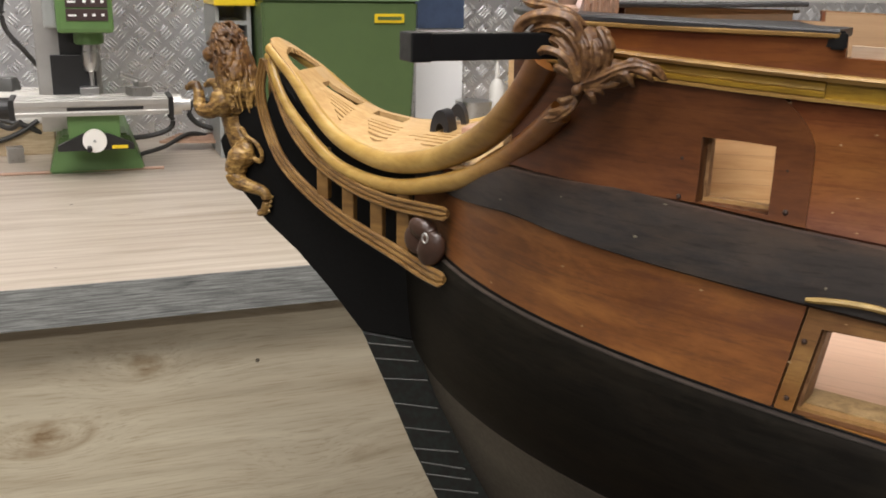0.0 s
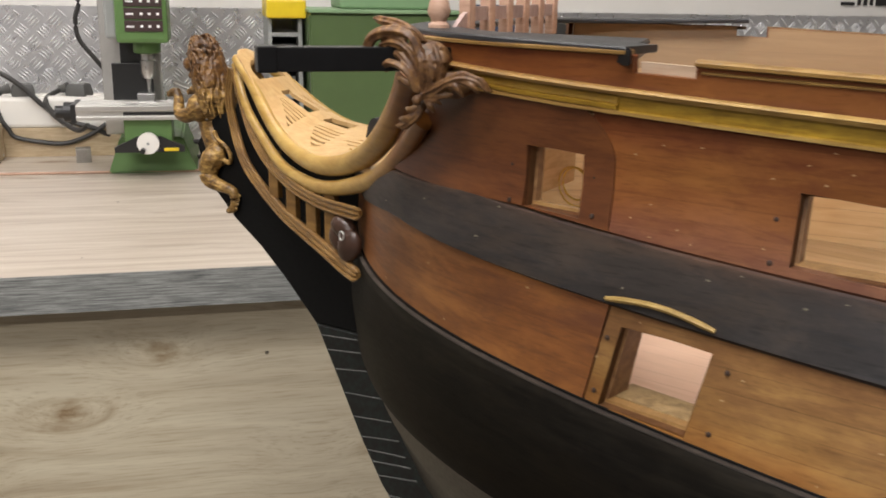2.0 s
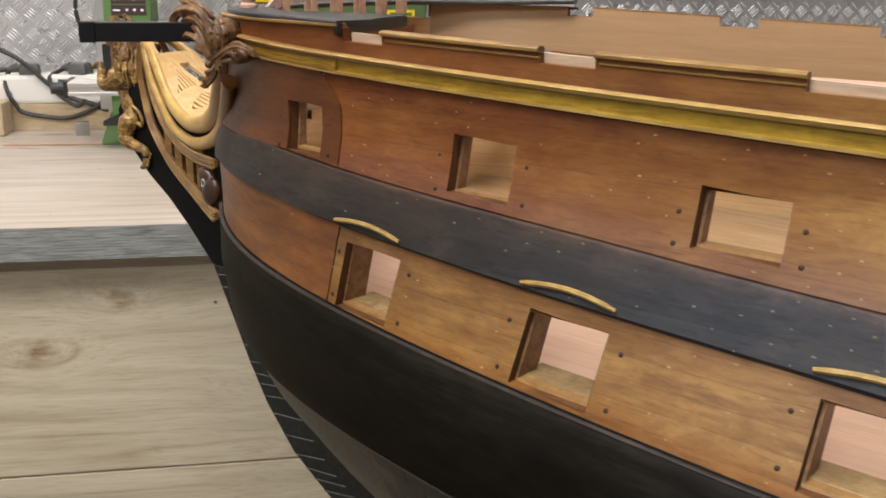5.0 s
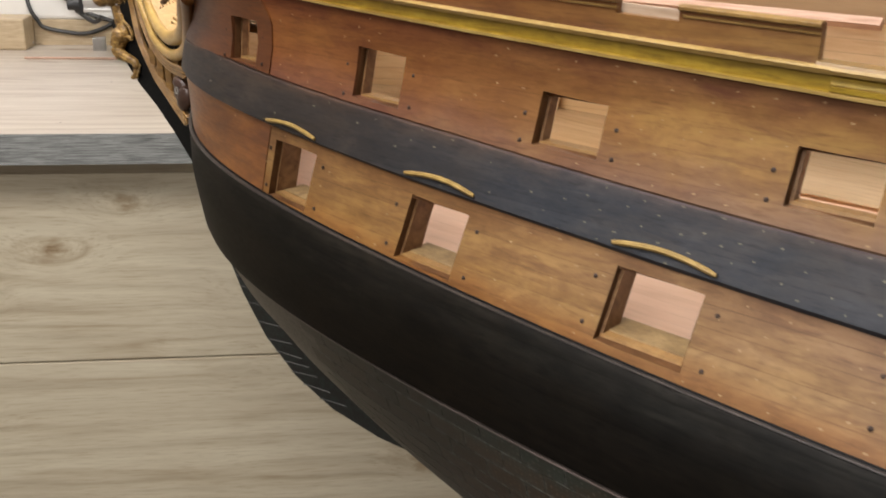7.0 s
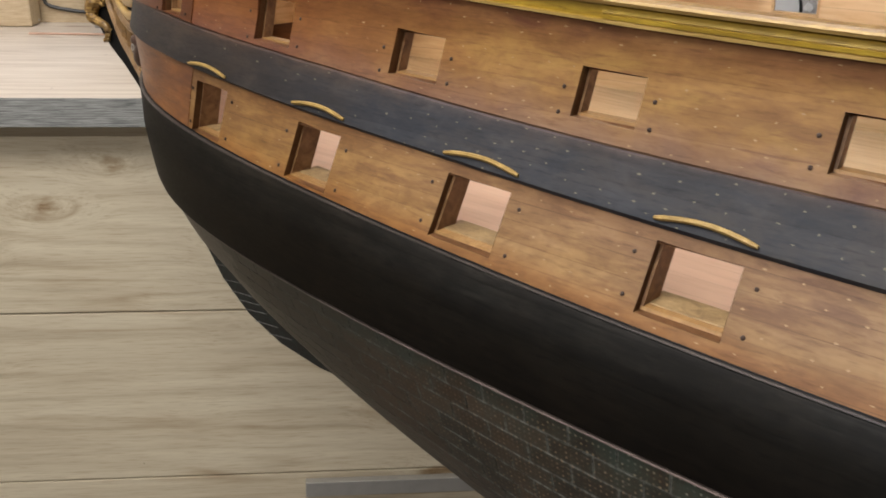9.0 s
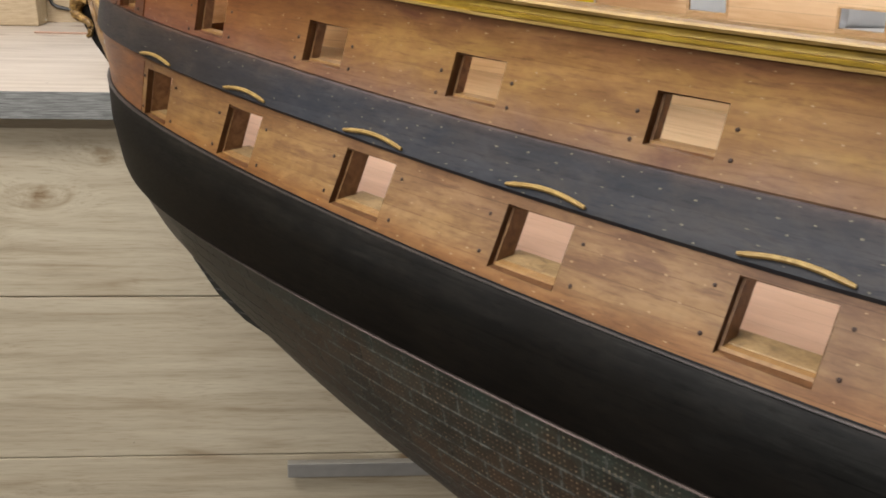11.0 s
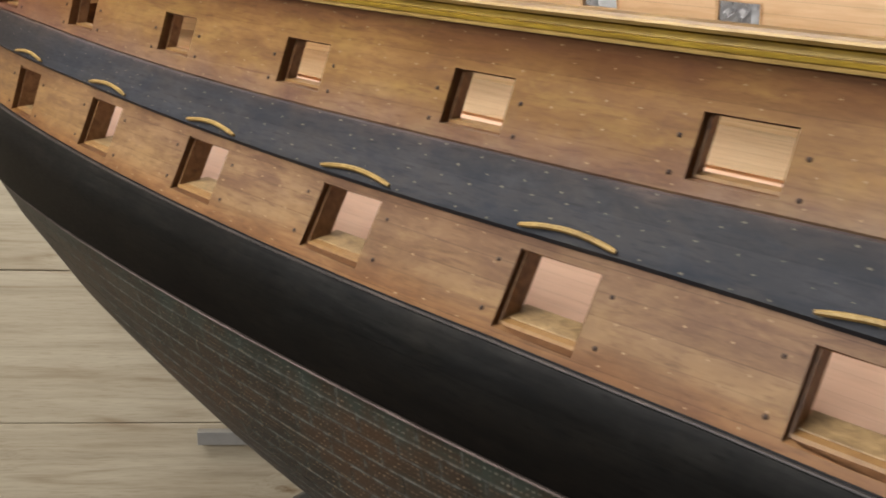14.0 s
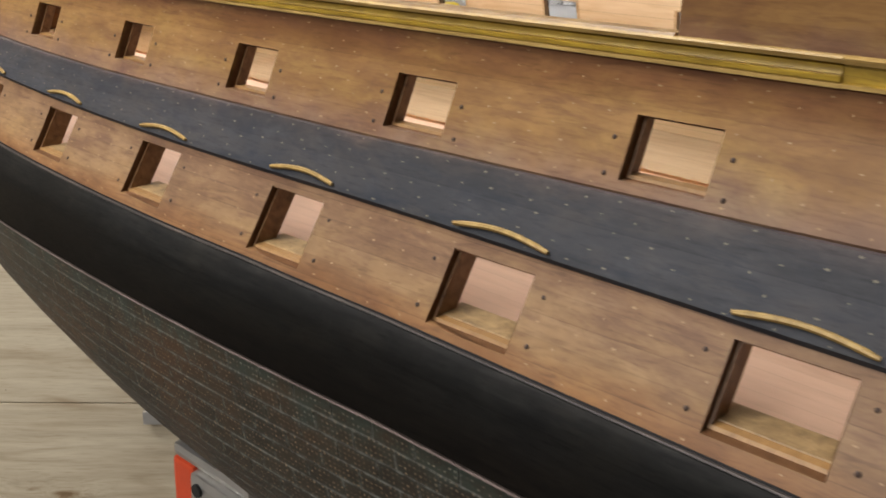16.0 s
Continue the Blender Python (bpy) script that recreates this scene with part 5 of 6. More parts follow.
def scrollwork(side):
    bm = bmesh.new()

    def fr(width, *path, **kw):
        frond(bm, path, width, side, **kw)
    # crest that curls forward over the beam
    fr(0.0024, (0.2808, 1.149), (0.276, 1.1535), (0.268, 1.1566), (0.2601, 1.1577), (0.2549, 1.1589), lift=-0.003, tip=0.15)
    fr(0.0029, (0.2815, 1.1443), (0.2768, 1.1518), (0.2689, 1.1538), (0.2607, 1.1525), (0.2555, 1.1485), (0.2556, 1.1435), (0.2589, 1.1407), (0.2617, 1.1414), lift=0.001, tip=0.5, ridges=1.5)
    fr(0.0026, (0.2812, 1.1307), (0.2807, 1.1381), (0.2764, 1.1459), (0.2692, 1.1489), (0.2625, 1.1479), (0.2587, 1.1449), lift=-0.0005, teeth=4)
    fr(0.0026, (0.2805, 1.1292), (0.2777, 1.1364), (0.2719, 1.1428), (0.2655, 1.1448), lift=-0.001, ridges=3.5)
    fr(0.0024, (0.2821, 1.1285), (0.2832, 1.136), (0.2824, 1.1425), (0.2794, 1.1475), lift=-0.0005, teeth=5)
    fr(0.0019, (0.2804, 1.1277), (0.2778, 1.1342), (0.2733, 1.1388), (0.2669, 1.1402), (0.2636, 1.138), (0.2651, 1.1362), lift=0.002, tip=0.6, ridges=1.5)
    fr(0.0016, (0.2794, 1.1283), (0.276, 1.1315), (0.272, 1.1335), (0.2716, 1.1312), lift=0.001, tip=0.6)
    # upright leaf aft of it
    fr(0.0030, (0.2859, 1.1287), (0.2901, 1.1356), (0.2915, 1.1415), (0.2897, 1.1461), (0.2868, 1.1496), lift=-0.002, teeth=4)
    fr(0.0022, (0.2844, 1.1279), (0.2878, 1.1355), (0.2874, 1.1413), (0.2857, 1.1449), lift=-0.0005, teeth=3)
    # long leaf lying along the moulding
    fr(0.0026, (0.2822, 1.127), (0.2889, 1.1296), (0.2963, 1.1334), (0.3036, 1.1356), (0.3102, 1.1345), (0.3149, 1.1304), v=0.1655, teeth=5)
    fr(0.0015, (0.2933, 1.1321), (0.3001, 1.1318), (0.3031, 1.1272), v=0.1665)
    fr(0.0014, (0.3007, 1.134), (0.3075, 1.1329), (0.3107, 1.1295), v=0.1665)
    fr(0.0014, (0.2963, 1.1337), (0.3005, 1.1369), (0.3045, 1.1381), v=0.1655)
    fr(0.0016, (0.2826, 1.1256), (0.2899, 1.1271), (0.2967, 1.1279), v=0.1645)
    fr(0.0015, (0.2831, 1.1248), (0.2885, 1.1252), (0.2909, 1.1231), v=0.1645)
    fr(0.0016, (0.2831, 1.1248), (0.2863, 1.1228), (0.2873, 1.1193), v=0.1645)
    # drooping leaf on the rail's end
    fr(0.0021, (0.2804, 1.1239), (0.2772, 1.1177), (0.2711, 1.1126), (0.2651, 1.1114), v=0.160, teeth=3)
    fr(0.0014, (0.2785, 1.1223), (0.2739, 1.1197), (0.2707, 1.1199), v=0.161)
    fr(0.0015, (0.2779, 1.12), (0.2725, 1.1158), (0.267, 1.1146), v=0.161)
    add_ball(bm, local(0.2805, side * 0.1675, 1.1248), (0.0023, 0.0023, 0.0023), seg=12)
    # solid core behind the leaves
    add_ball(bm, local(0.277, side * 0.153, 1.140), (0.011, 0.012, 0.010), (0, 0, 40 * side), 14)
    add_ball(bm, local(0.292, side * 0.156, 1.131), (0.010, 0.007, 0.006), (0, 0, 15 * side), 12)
    fused(part("scroll_carving", bm, M["carving"], ship, "carved brown acanthus scrollwork", True), 0.00045)


scrollwork(1)
M["deck_plug"] = paint("grey_stained_plug", (0.42, 0.30, 0.25), 0.5, 0, 0.5, 300)
M["yellow_batten"] = paint("bright_yellow_batten", (0.62, 0.42, 0.05), 0.5, 0, 0.2, 60)
# thin golden wire lying in loose loops inside the bow
bm = bmesh.new()
pts = []
for k in range(41):
    q = 2 * math.pi * (k / 40) * 2.15
    r = 0.0135 + 0.0025 * math.sin(q * 0.37)
    pts.append((0.276 + r * math.cos(q) * 0.9, 0.021 - r * math.cos(q) * 0.5 + 0.004 * k / 40, 1.0545 + r * 0.8 * math.sin(q)))
add_tube(bm, pts, 0.00055, 6)
part("wire_loops", bm, M["yellow_batten"], ship, "thin golden wire in loose loops", True)
# plugged hole in the lower deck
bm = bmesh.new()
c = skin(1.288, lower_low(1.288), -0.040)
c.z = wale_top(1.288) - 0.0042
lathe(bm, c, [(0.0052, 0.0), (0.0052, 0.0006), (0.0036, 0.0008), (0.0012, 0.0008)], 18)
part("deck_plug", bm, M["deck_plug"], ship, "round grey-stained plug in the deck", True)
M["mauve"] = wood("mauve_board", (0.3, 0.2, 0.18), (0.42, 0.3, 0.27), (0.5, 0.38, 0.34), (14, 60, 20), 0.5, dirt=0.15)
# black planksheer round the bow
BOW_RAIL = [(0.377, 0.1565), (0.345, 0.152), (0.305, 0.143), (0.272, 0.125), (0.244, 0.095), (0.226, 0.055), (0.219, 0.0)]
ctr = smooth_path([(u, v) for u, v in BOW_RAIL] + [(u, -v) for u, v in BOW_RAIL[-2::-1]], 5)
bm = bmesh.new()
prev = None
for i, p in enumerate(ctr):
    d = ctr[min(i + 1, len(ctr) - 1)] - ctr[max(i - 1, 0)]
    d = d / np.linalg.norm(d)
    nn = np.array([-d[1], d[0]])
    zt = 1.1534 if p[0] < 0.3 else lerp(1.1534, 1.1520 if p[1] > 0 else 1.1560, (p[0] - 0.3) / 0.077)
    ring = []
    for off, z in ((-0.0125, zt - 0.0030), (-0.0135, zt - 0.0023), (-0.0135, zt - 0.0007), (-0.0128, zt), (0.0128, zt), (0.0135, zt - 0.0007), (0.0135, zt - 0.0023), (0.0125, zt - 0.0030)):
        q = p + nn * off
        ring.append(bm.verts.new(local(q[0], q[1], z)))
    if prev:
        for k in range(8):
            bm.faces.new((prev[k], prev[(k + 1) % 8], ring[(k + 1) % 8], ring[k]))
    else:
        bm.faces.new(ring)
    prev = ring
bm.faces.new(prev)
part("bow_rail", bm, M["blackwood"], ship, "black bow rail", True)
# thick black step that carries the near end of the rail inboard
bm = bmesh.new()
plan = [(0.3785, 0.1722), (0.3550, 0.0850), (0.2800, 0.0850), (0.3000, 0.1260), (0.3400, 0.1470)]
top, low = ([bm.verts.new(local(u, v, z)) for u, v in plan] for z in (1.1515, 1.1450))
bm.faces.new(top)
bm.faces.new(low)
for k in range(5):
    bm.faces.new((top[k], top[(k + 1) % 5], low[(k + 1) % 5], low[k]))
bmesh.ops.recalc_face_normals(bm, faces=bm.faces[:])
bmesh.ops.bevel(bm, geom=bm.edges[:], offset=0.0008, segments=2, affect="EDGES")
part("rail_step", bm, M["cat_black"], ship, "thick black step under the rail's end")
# turned posts with curved boards let in between them, and one stout post at the near end
def post_at(v, z):
    return Vector((0.2425 + 0.16 * v, -v, z))


for k in range(6):
    bm = bmesh.new()
    c = post_at(0.082 - 0.031 * k, 1.144)
    add_box(bm, c + Vector((-0.0032, -0.0032, 0)), c + Vector((0.0032, 0.0032, 0.0235)), 0.0005)
    lathe(bm, c, [(0.0032, 0.0236), (0.0022, 0.0255), (0.0040, 0.0295), (0.0030, 0.034), (0.0018, 0.037), (0.0036, 0.039), (0.0036, 0.041), (0.0022, 0.043)], 12)
    part("railing_post", bm, M["pine"], ship, "pinkish turned post", True)
bm = bmesh.new()
lathe(bm, (0.2585, -0.1145, 1.1515), [(0.0052, 0), (0.0052, 0.0035), (0.0036, 0.005), (0.0058, 0.0095), (0.0046, 0.0145), (0.0026, 0.018), (0.0048, 0.0205), (0.0048, 0.0235), (0.002, 0.026)], 16)
part("corner_post", bm, M["pine"], ship, "pinkish turned corner post", True)
for k in range(6):
    v0, v1 = (0.104, 0.0855) if k == 0 else (0.1094 - 0.031 * k - 0.0, 0.0546 + 0.031 - 0.031 * k)
    bm = bmesh.new()
    prev = None
    for i in range(5):
        v = lerp(v0, v1, i / 4)
        zc = 1.1595 - 30.0 * max(v - 0.07, 0) ** 2 * 0.35
        c = post_at(v, zc)
        ring = [bm.verts.new(c + Vector(q)) for q in ((-0.001, 0, -0.0036), (0.0015, 0, -0.0036), (0.0015, 0, 0.0036), (-0.001, 0, 0.0036))]
        if prev:
            for q in range(4):
                bm.faces.new((prev[q], prev[(q + 1) % 4], ring[(q + 1) % 4], ring[q]))
        else:
            bm.faces.new(ring)
        prev = ring
    bm.faces.new(prev)
    part("arched_board", bm, M["mauve"], ship, "pinkish mauve curved board")


# ---- lion figurehead: one plain carved shape ----
def lion():
    bm = bmesh.new()
    r = random.Random(11)

    def P(u, v, z):
        return local(u, v, z) if v >= 0 else Vector((u, -v, z))

    def limb(pts, rad, seg=10):
        n = 4
        sm = smooth_path([tuple(P(*p)) for p in pts], n)
        rr = [float(x) for x in np.interp(np.linspace(0, len(rad) - 1, len(sm)), range(len(rad)), rad)]
        for q, w in ((sm[0], rr[0]), (sm[-1], rr[-1])):
            add_ball(bm, q, (w, w, w), seg=12)
        add_tube(bm, [Vector(q) for q in sm], rr, seg)
    limb([(-0.004, 0, 1.092), (-0.009, 0, 1.079), (-0.008, 0, 1.068), (-0.002, 0, 1.056), (0.006, 0, 1.046)], [0.0128, 0.0112, 0.0102, 0.0112, 0.009], 14)
    add_ball(bm, P(-0.016, 0, 1.121), (0.0115, 0.0110, 0.0115))
    add_ball(bm, P(-0.0275, 0, 1.1135), (0.0068, 0.006, 0.0058), (0, 20, 0))
    add_ball(bm, P(-0.0255, 0, 1.1055), (0.004, 0.0045, 0.0035))
    add_ball(bm, P(-0.025, 0.004, 1.1215), (0.003, 0.003, 0.002))
    add_ball(bm, P(-0.025, -0.004, 1.1215), (0.003, 0.003, 0.002))
    add_ball(bm, P(-0.0325, 0, 1.1155), (0.002, 0.003, 0.0018))
    add_ball(bm, P(-0.005, 0, 1.106), (0.0098, 0.0096, 0.019), (0, -10, 0), 18)
    for s in (1, -1):
        add_ball(bm, P(-0.013, s * 0.010, 1.083), (0.0095, 0.0075, 0.0105))
        limb([(-0.011, s * 0.011, 1.084), (-0.0195, s * 0.014, 1.0775), (-0.029, s * 0.013, 1.0785), (-0.0315, s * 0.011, 1.088), (-0.034, s * 0.010, 1.0935)], [0.0066, 0.0056, 0.0046, 0.0038, 0.0032])
        add_ball(bm, P(-0.0365, s * 0.010, 1.0935), (0.0045, 0.0037, 0.003))
        for k in range(3):
            add_ball(bm, P(-0.0405, s * 0.010 + (k - 1) * 0.0022, 1.0915), (0.0016, 0.0012, 0.0022))
        add_ball(bm, P(0.003, s * 0.0105, 1.049), (0.0088, 0.0058, 0.0105), (0, 20, 0))
        limb([(0.001, s * 0.012, 1.047), (-0.003, s * 0.0135, 1.037), (0.000, s * 0.0135, 1.0305), (0.010, s * 0.0125, 1.0275), (0.0195, s * 0.0115, 1.0245), (0.0215, s * 0.0115, 1.018), (0.0195, s * 0.0115, 1.0115)], [0.0085, 0.0066, 0.0056, 0.0045, 0.0038, 0.0034, 0.003])
        add_ball(bm, P(-0.0015, s * 0.0125, 1.040), (0.0076, 0.0066, 0.0085))
        add_ball(bm, P(-0.0005, s * 0.0135, 1.0325), (0.0062, 0.0056, 0.0062))
        add_ball(bm, P(0.0175, s * 0.0115, 1.0105), (0.0045, 0.0036, 0.0027), (0, -25, 0))
        for k in range(4):
            add_ball(bm, P(0.0245, s * (0.0095 + 0.0014 * k), 1.0215 - 0.003 * k), (0.0013, 0.001, 0.0012), seg=8)
    limb([(0.0015, 0.009, 1.066), (0.008, 0.012, 1.0615), (0.0145, 0.012, 1.058), (0.0185, 0.011, 1.051), (0.0165, 0.0105, 1.0455), (0.0115, 0.010, 1.0465)], [0.0018, 0.0016, 0.0016, 0.0017, 0.0017, 0.002], 7)
    # mane: overlapping locks that start round the face and sweep back and down
    for k in range(300):
        a = r.uniform(0, 2 * math.pi)
        t = r.random()
        base = Vector((-0.0160 + 0.0145 * t, 0, lerp(1.1285, 1.086, t ** 1.1)))
        w = float(np.interp(t, (0, 0.15, 0.5, 0.85, 1), (0.0055, 0.0098, 0.0125, 0.0135, 0.0115)))
        n = Vector((math.cos(a) * 0.9, math.sin(a), 0.9 * max(0.0, 0.45 - t)))
        p0 = base + Vector((n.x * w, n.y * w, n.z * 0.014))
        if p0.x < -0.0215 and p0.z > 1.098 and abs(p0.y) < 0.009:
            continue
        n = n.normalized()
        d = Vector((lerp(0.008, 0.0012, min(1, t * 2.2)), 0.0012 * math.sin(a), lerp(-0.003, -0.0095, min(1, t * 2.2)))) * r.uniform(0.8, 1.35)
        d -= n * d.dot(n)
        sway = n.cross(d).normalized() * r.uniform(-1, 1) * 0.0022
        q = [p0 - d * 0.6 - n * 0.0012, p0 - d * 0.2 + sway * 0.6 + n * 0.0006, p0 + d * 0.35 - sway * 0.5 + n * 0.0014, p0 + d * 0.8 + sway * 0.8 + n * 0.0012, p0 + d * 1.05 + sway * 1.2 + n * 0.0018]
        sm = smooth_path([tuple(x) for x in q], 3)
        add_tube(bm, [Vector(x) for x in sm], [float(x) for x in np.interp(np.linspace(0, 1, len(sm)), (0, 0.4, 1), (0.0005, 0.00125, 0.0003))], 6)
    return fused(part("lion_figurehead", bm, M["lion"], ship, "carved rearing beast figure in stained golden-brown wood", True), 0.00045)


M["lion"] = wood("carved_golden_brown_figure", (0.045, 0.020, 0.006), (0.255, 0.140, 0.036), (0.58, 0.375, 0.12), (30, 30, 70), 0.44, blotch=40, bump=0.12, dirt=0.5, gloss=0.45, contrast=1.25, stain_shade=((0.50, 0.39, 0.32), 70.0, -76.9, 2))
lion()

# ---- keel clamp under the model ----
stand = thing("keel_clamp", SHIP_AT, "red and grey metal clamp stand holding the keel", "stand", turn=SHIP_TURN)
bm = bmesh.new()
add_box(bm, (0.60, -0.14, 0.0), (0.80, 0.14, 0.03), 0.003)
add_box(bm, (0.67, -0.045, 0.03), (0.73, 0.045, 0.60), 0.004)
part("column", bm, M["grey"], stand)
bm = bmesh.new()
add_box(bm, (0.683, -0.094, 0.58), (0.716, 0.05, 0.672), 0.005)
part("jaw_body", bm, M["red"], stand, "bright red-orange painted jaw")
bm = bmesh.new()
add_box(bm, (0.684, -0.094, 0.673), (0.80, 0.054, 0.688), 0.007)
add_box(bm, (0.7165, -0.1, 0.60), (0.80, 0.05, 0.6725), 0.009)
part("jaw_plate", bm, M["alu"], stand, "grey metal plate with bolt holes")
for x, z in ((0.733, 0.659), (0.752, 0.646), (0.772, 0.655)):
    bm = bmesh.new()
    add_disc(bm, (x, -0.1, z), 0.0065, (0, -1, 0), 0.003, 12)
    part("bolt", bm, M["black_plastic"], stand)
bm = bmesh.new()
add_box(bm, (0.69, -0.035, 0.688), (0.79, -0.0076, 0.745), 0.003)
add_box(bm, (0.69, 0.0076, 0.688), (0.79, 0.035, 0.745), 0.003)
add_box(bm, (0.69, -0.0074, 0.688), (0.79, 0.0074, 0.7318))
part("keel_jaw", bm, M["grey"], stand)
bm = bmesh.new()
add_box(bm, (1.55, -0.05, 0.0), (1.65, 0.05, 0.7315), 0.004)
part("rear_post", bm, M["grey"], stand)

# ---- milling machine on the bench ----
mill = thing("milling_machine", (0.0, 1.263, TOP), "small green bench milling machine with aluminium cross table", "machine")
# here y = 0 is the front foot; heights from the bench
bm = bmesh.new()
vs = [bm.verts.new(p) for p in ((-0.061, 0, 0), (0.066, 0, 0), (0.066, 0.2, 0), (-0.061, 0.2, 0), (-0.043, 0.006, 0.052), (0.046, 0.006, 0.052), (0.046, 0.17, 0.058), (-0.043, 0.17, 0.058))]
for q in ((3, 2, 1, 0), (4, 5, 6, 7), (0, 1, 5, 4), (1, 2, 6, 5), (2, 3, 7, 6), (3, 0, 4, 7)):
    bm.faces.new([vs[i] for i in q])
bmesh.ops.bevel(bm, geom=list(bm.edges), offset=0.003, segments=2, affect="EDGES")
part("base", bm, M["green"], mill)
part("cross_slide", box((-0.031, -0.048, 0.05), (0.034, 0.03, 0.092), 0.002), M["green"], mill)
bm = bmesh.new()
add_box(bm, (-0.092, -0.055, 0.086), (0.097, 0.012, 0.106), 0.001)
table = part("table", bm, M["alu"], mill, "slotted aluminium cross table")
for z0, z1 in ((0.086, 0.0915), (0.0985, 0.106)):
    part("table_lip", box((-0.092, -0.058, z0), (0.097, -0.0552, z1), 0.0008), M["alu"], table)
for k in range(3):
    part("table_rib", box((-0.0915, -0.048 + 0.02 * k, 0.1062), (0.0965, -0.040 + 0.02 * k, 0.1075), 0.0004), M["alu"], table)
part("slot", box((-0.03, -0.0556, 0.0925), (0.065, -0.0546, 0.097)), M["black_plastic"], mill)
for x in (-0.021, 0.0015, 0.0245):
    bm = bmesh.new()
    add_disc(bm, (x, -0.048, 0.0875), 0.0024, (0, -1, 0), 0.002, 12)
    part("cap_screw", bm, M["steel"], mill)
bm = bmesh.new()
vs2 = [(-0.045, 0.040), (0.05, 0.040), (0.05, 0.047), (0.018, 0.062), (-0.014, 0.062), (-0.045, 0.047)]
a = [bm.verts.new((x, -0.054, z)) for x, z in vs2]
b = [bm.verts.new((x, -0.044, z)) for x, z in vs2]
bm.faces.new(a), bm.faces.new(b[::-1])
for i in range(6):
    bm.faces.new((a[i], b[i], b[(i + 1) % 6], a[(i + 1) % 6]))
part("bracket", bm, M["black_plastic"], mill)
part("bracket_label", box((0.022, -0.0548, 0.0415), (0.042, -0.0539, 0.046)), M["yellow"], mill)
bm = bmesh.new()
add_disc(bm, (0.001, -0.0535, 0.0535), 0.0150, (0, -1, 0), 0.009, 28)
wheel = part("handwheel", bm, M["white_plastic"], mill, "pale grey dial handwheel")
bm = bmesh.new()
add_disc(bm, (-0.006, -0.0625, 0.0445), 0.0035, (0, -1, 0), 0.012, 12)
part("crank_knob", bm, M["black_plastic"], wheel)
bm = bmesh.new()
add_disc(bm, (0.001, -0.0625, 0.0535), 0.002, (0, -1, 0), 0.001, 12)
part("hub", bm, M["grey"], wheel)
for sx, x0 in ((-1, -0.092), (1, 0.097)):
    bm = bmesh.new()
    add_box(bm, (min(x0, x0 + sx * 0.007), -0.054, 0.082), (max(x0, x0 + sx * 0.007), 0.01, 0.108), 0.001)
    part("end_plate", bm, M["black_plastic"], mill)
    bm = bmesh.new()
    add_disc(bm, (x0 + sx * 0.007, -0.022, 0.094), 0.014, (sx, 0, 0), 0.012, 20)
    add_disc(bm, (x0 + sx * 0.019, -0.022, 0.094), 0.009, (sx, 0, 0), 0.012, 16)
    part("handwheel", bm, M["alu"] if sx > 0 else M["black_plastic"], mill)
part("column", box((-0.066, 0.055, 0.05), (0.018, 0.095, 0.36), 0.002), M["alu"], mill, "grey aluminium column")
part("bellows", box((-0.046, -0.005, 0.108), (0.010, 0.001, 0.160), 0.0008), M["black_plastic"], mill)
part("way_cover", box((-0.034, 0.002, 0.15), (-0.004, 0.055, 0.24), 0.001), M["black_plastic"], mill)
bm = bmesh.new()
add_box(bm, (-0.034, -0.045, 0.190), (0.036, 0.053, 0.36), 0.006)
head = part("head", bm, M["green"], mill, "green motor head")
part("head_side", box((-0.05, -0.02, 0.195), (-0.0335, 0.053, 0.36), 0.004), M["grey"], mill)
for k in range(7):
    z = 0.206 + 0.0168 * k
    cell = part("key_panel", box((-0.021, -0.0466, z), (0.0295, -0.0446, z + 0.0148), 0.0004), M["keypad"], head, "dark speed table row with pale markings")
    part("bar", box((-0.0185, -0.0472, z + 0.0055), (-0.0085, -0.0467, z + 0.0078)), M["paper"], cell)
    for x in (0.000, 0.0105, 0.0215):
        part("bar", box((x, -0.0472, z + 0.0055), (x + 0.0038, -0.0467, z + 0.0088)), M["paper"], cell)
bm = bmesh.new()
lathe(bm, (0.004, -0.006, 0.0), [(0.019, 0.191), (0.019, 0.176), (0.016, 0.174)], 24)
part("collar", bm, M["green"], mill, smooth=True)
bm = bmesh.new()
lathe(bm, (0.004, -0.006, 0.0), [(0.009, 0.175), (0.009, 0.165), (0.0105, 0.164), (0.0105, 0.147), (0.008, 0.139), (0.0035, 0.138), (0.0028, 0.122), (0.0028, 0.108)], 20)
part("chuck", bm, M["steel"], mill, "steel collet chuck", True)
part("vice", box((-0.012, -0.025, 0.107), (0.012, 0.0, 0.119), 0.001), M["steel"], mill)

# small tools and clutter on and behind the bench
bm = bmesh.new()
add_box(bm, (-0.014, -0.012, 0.0), (0.014, 0.012, 0.012), 0.001)
add_box(bm, (-0.004, -0.01, 0.012), (0.008, 0.008, 0.019), 0.001)
add_tube(bm, [(0.002, 0, 0.018), (-0.026, -0.002, 0.030)], 0.0035, 8)
solo("clamp_block", bm, M["steel"], "small steel clamp with black lever on the mill table", "clamp", (0.062, 1.235, TOP + 0.1078), 20)
solo("metal_block", box((-0.011, -0.011, 0), (0.011, 0.011, 0.022), 0.0008), M["steel"], "small square steel block on the worktop", "block", (-0.108, 1.372, TOP), 8)
solo("wooden_rod", tube([(-0.16, 0.0, 0.0022), (0.14, -0.006, 0.0022)], 0.0022, 6), M["pine"], "thin pinkish wooden rod lying on the worktop", "rod", (-0.05, 1.272, TOP))
bm = bmesh.new()
add_disc(bm, (0, 0, 0), 0.004, (0, 0, 1), 0.003, 8)
add_tube(bm, [(0, 0, 0.003), (0.006, 0.003, 0.009)], 0.0018, 6)
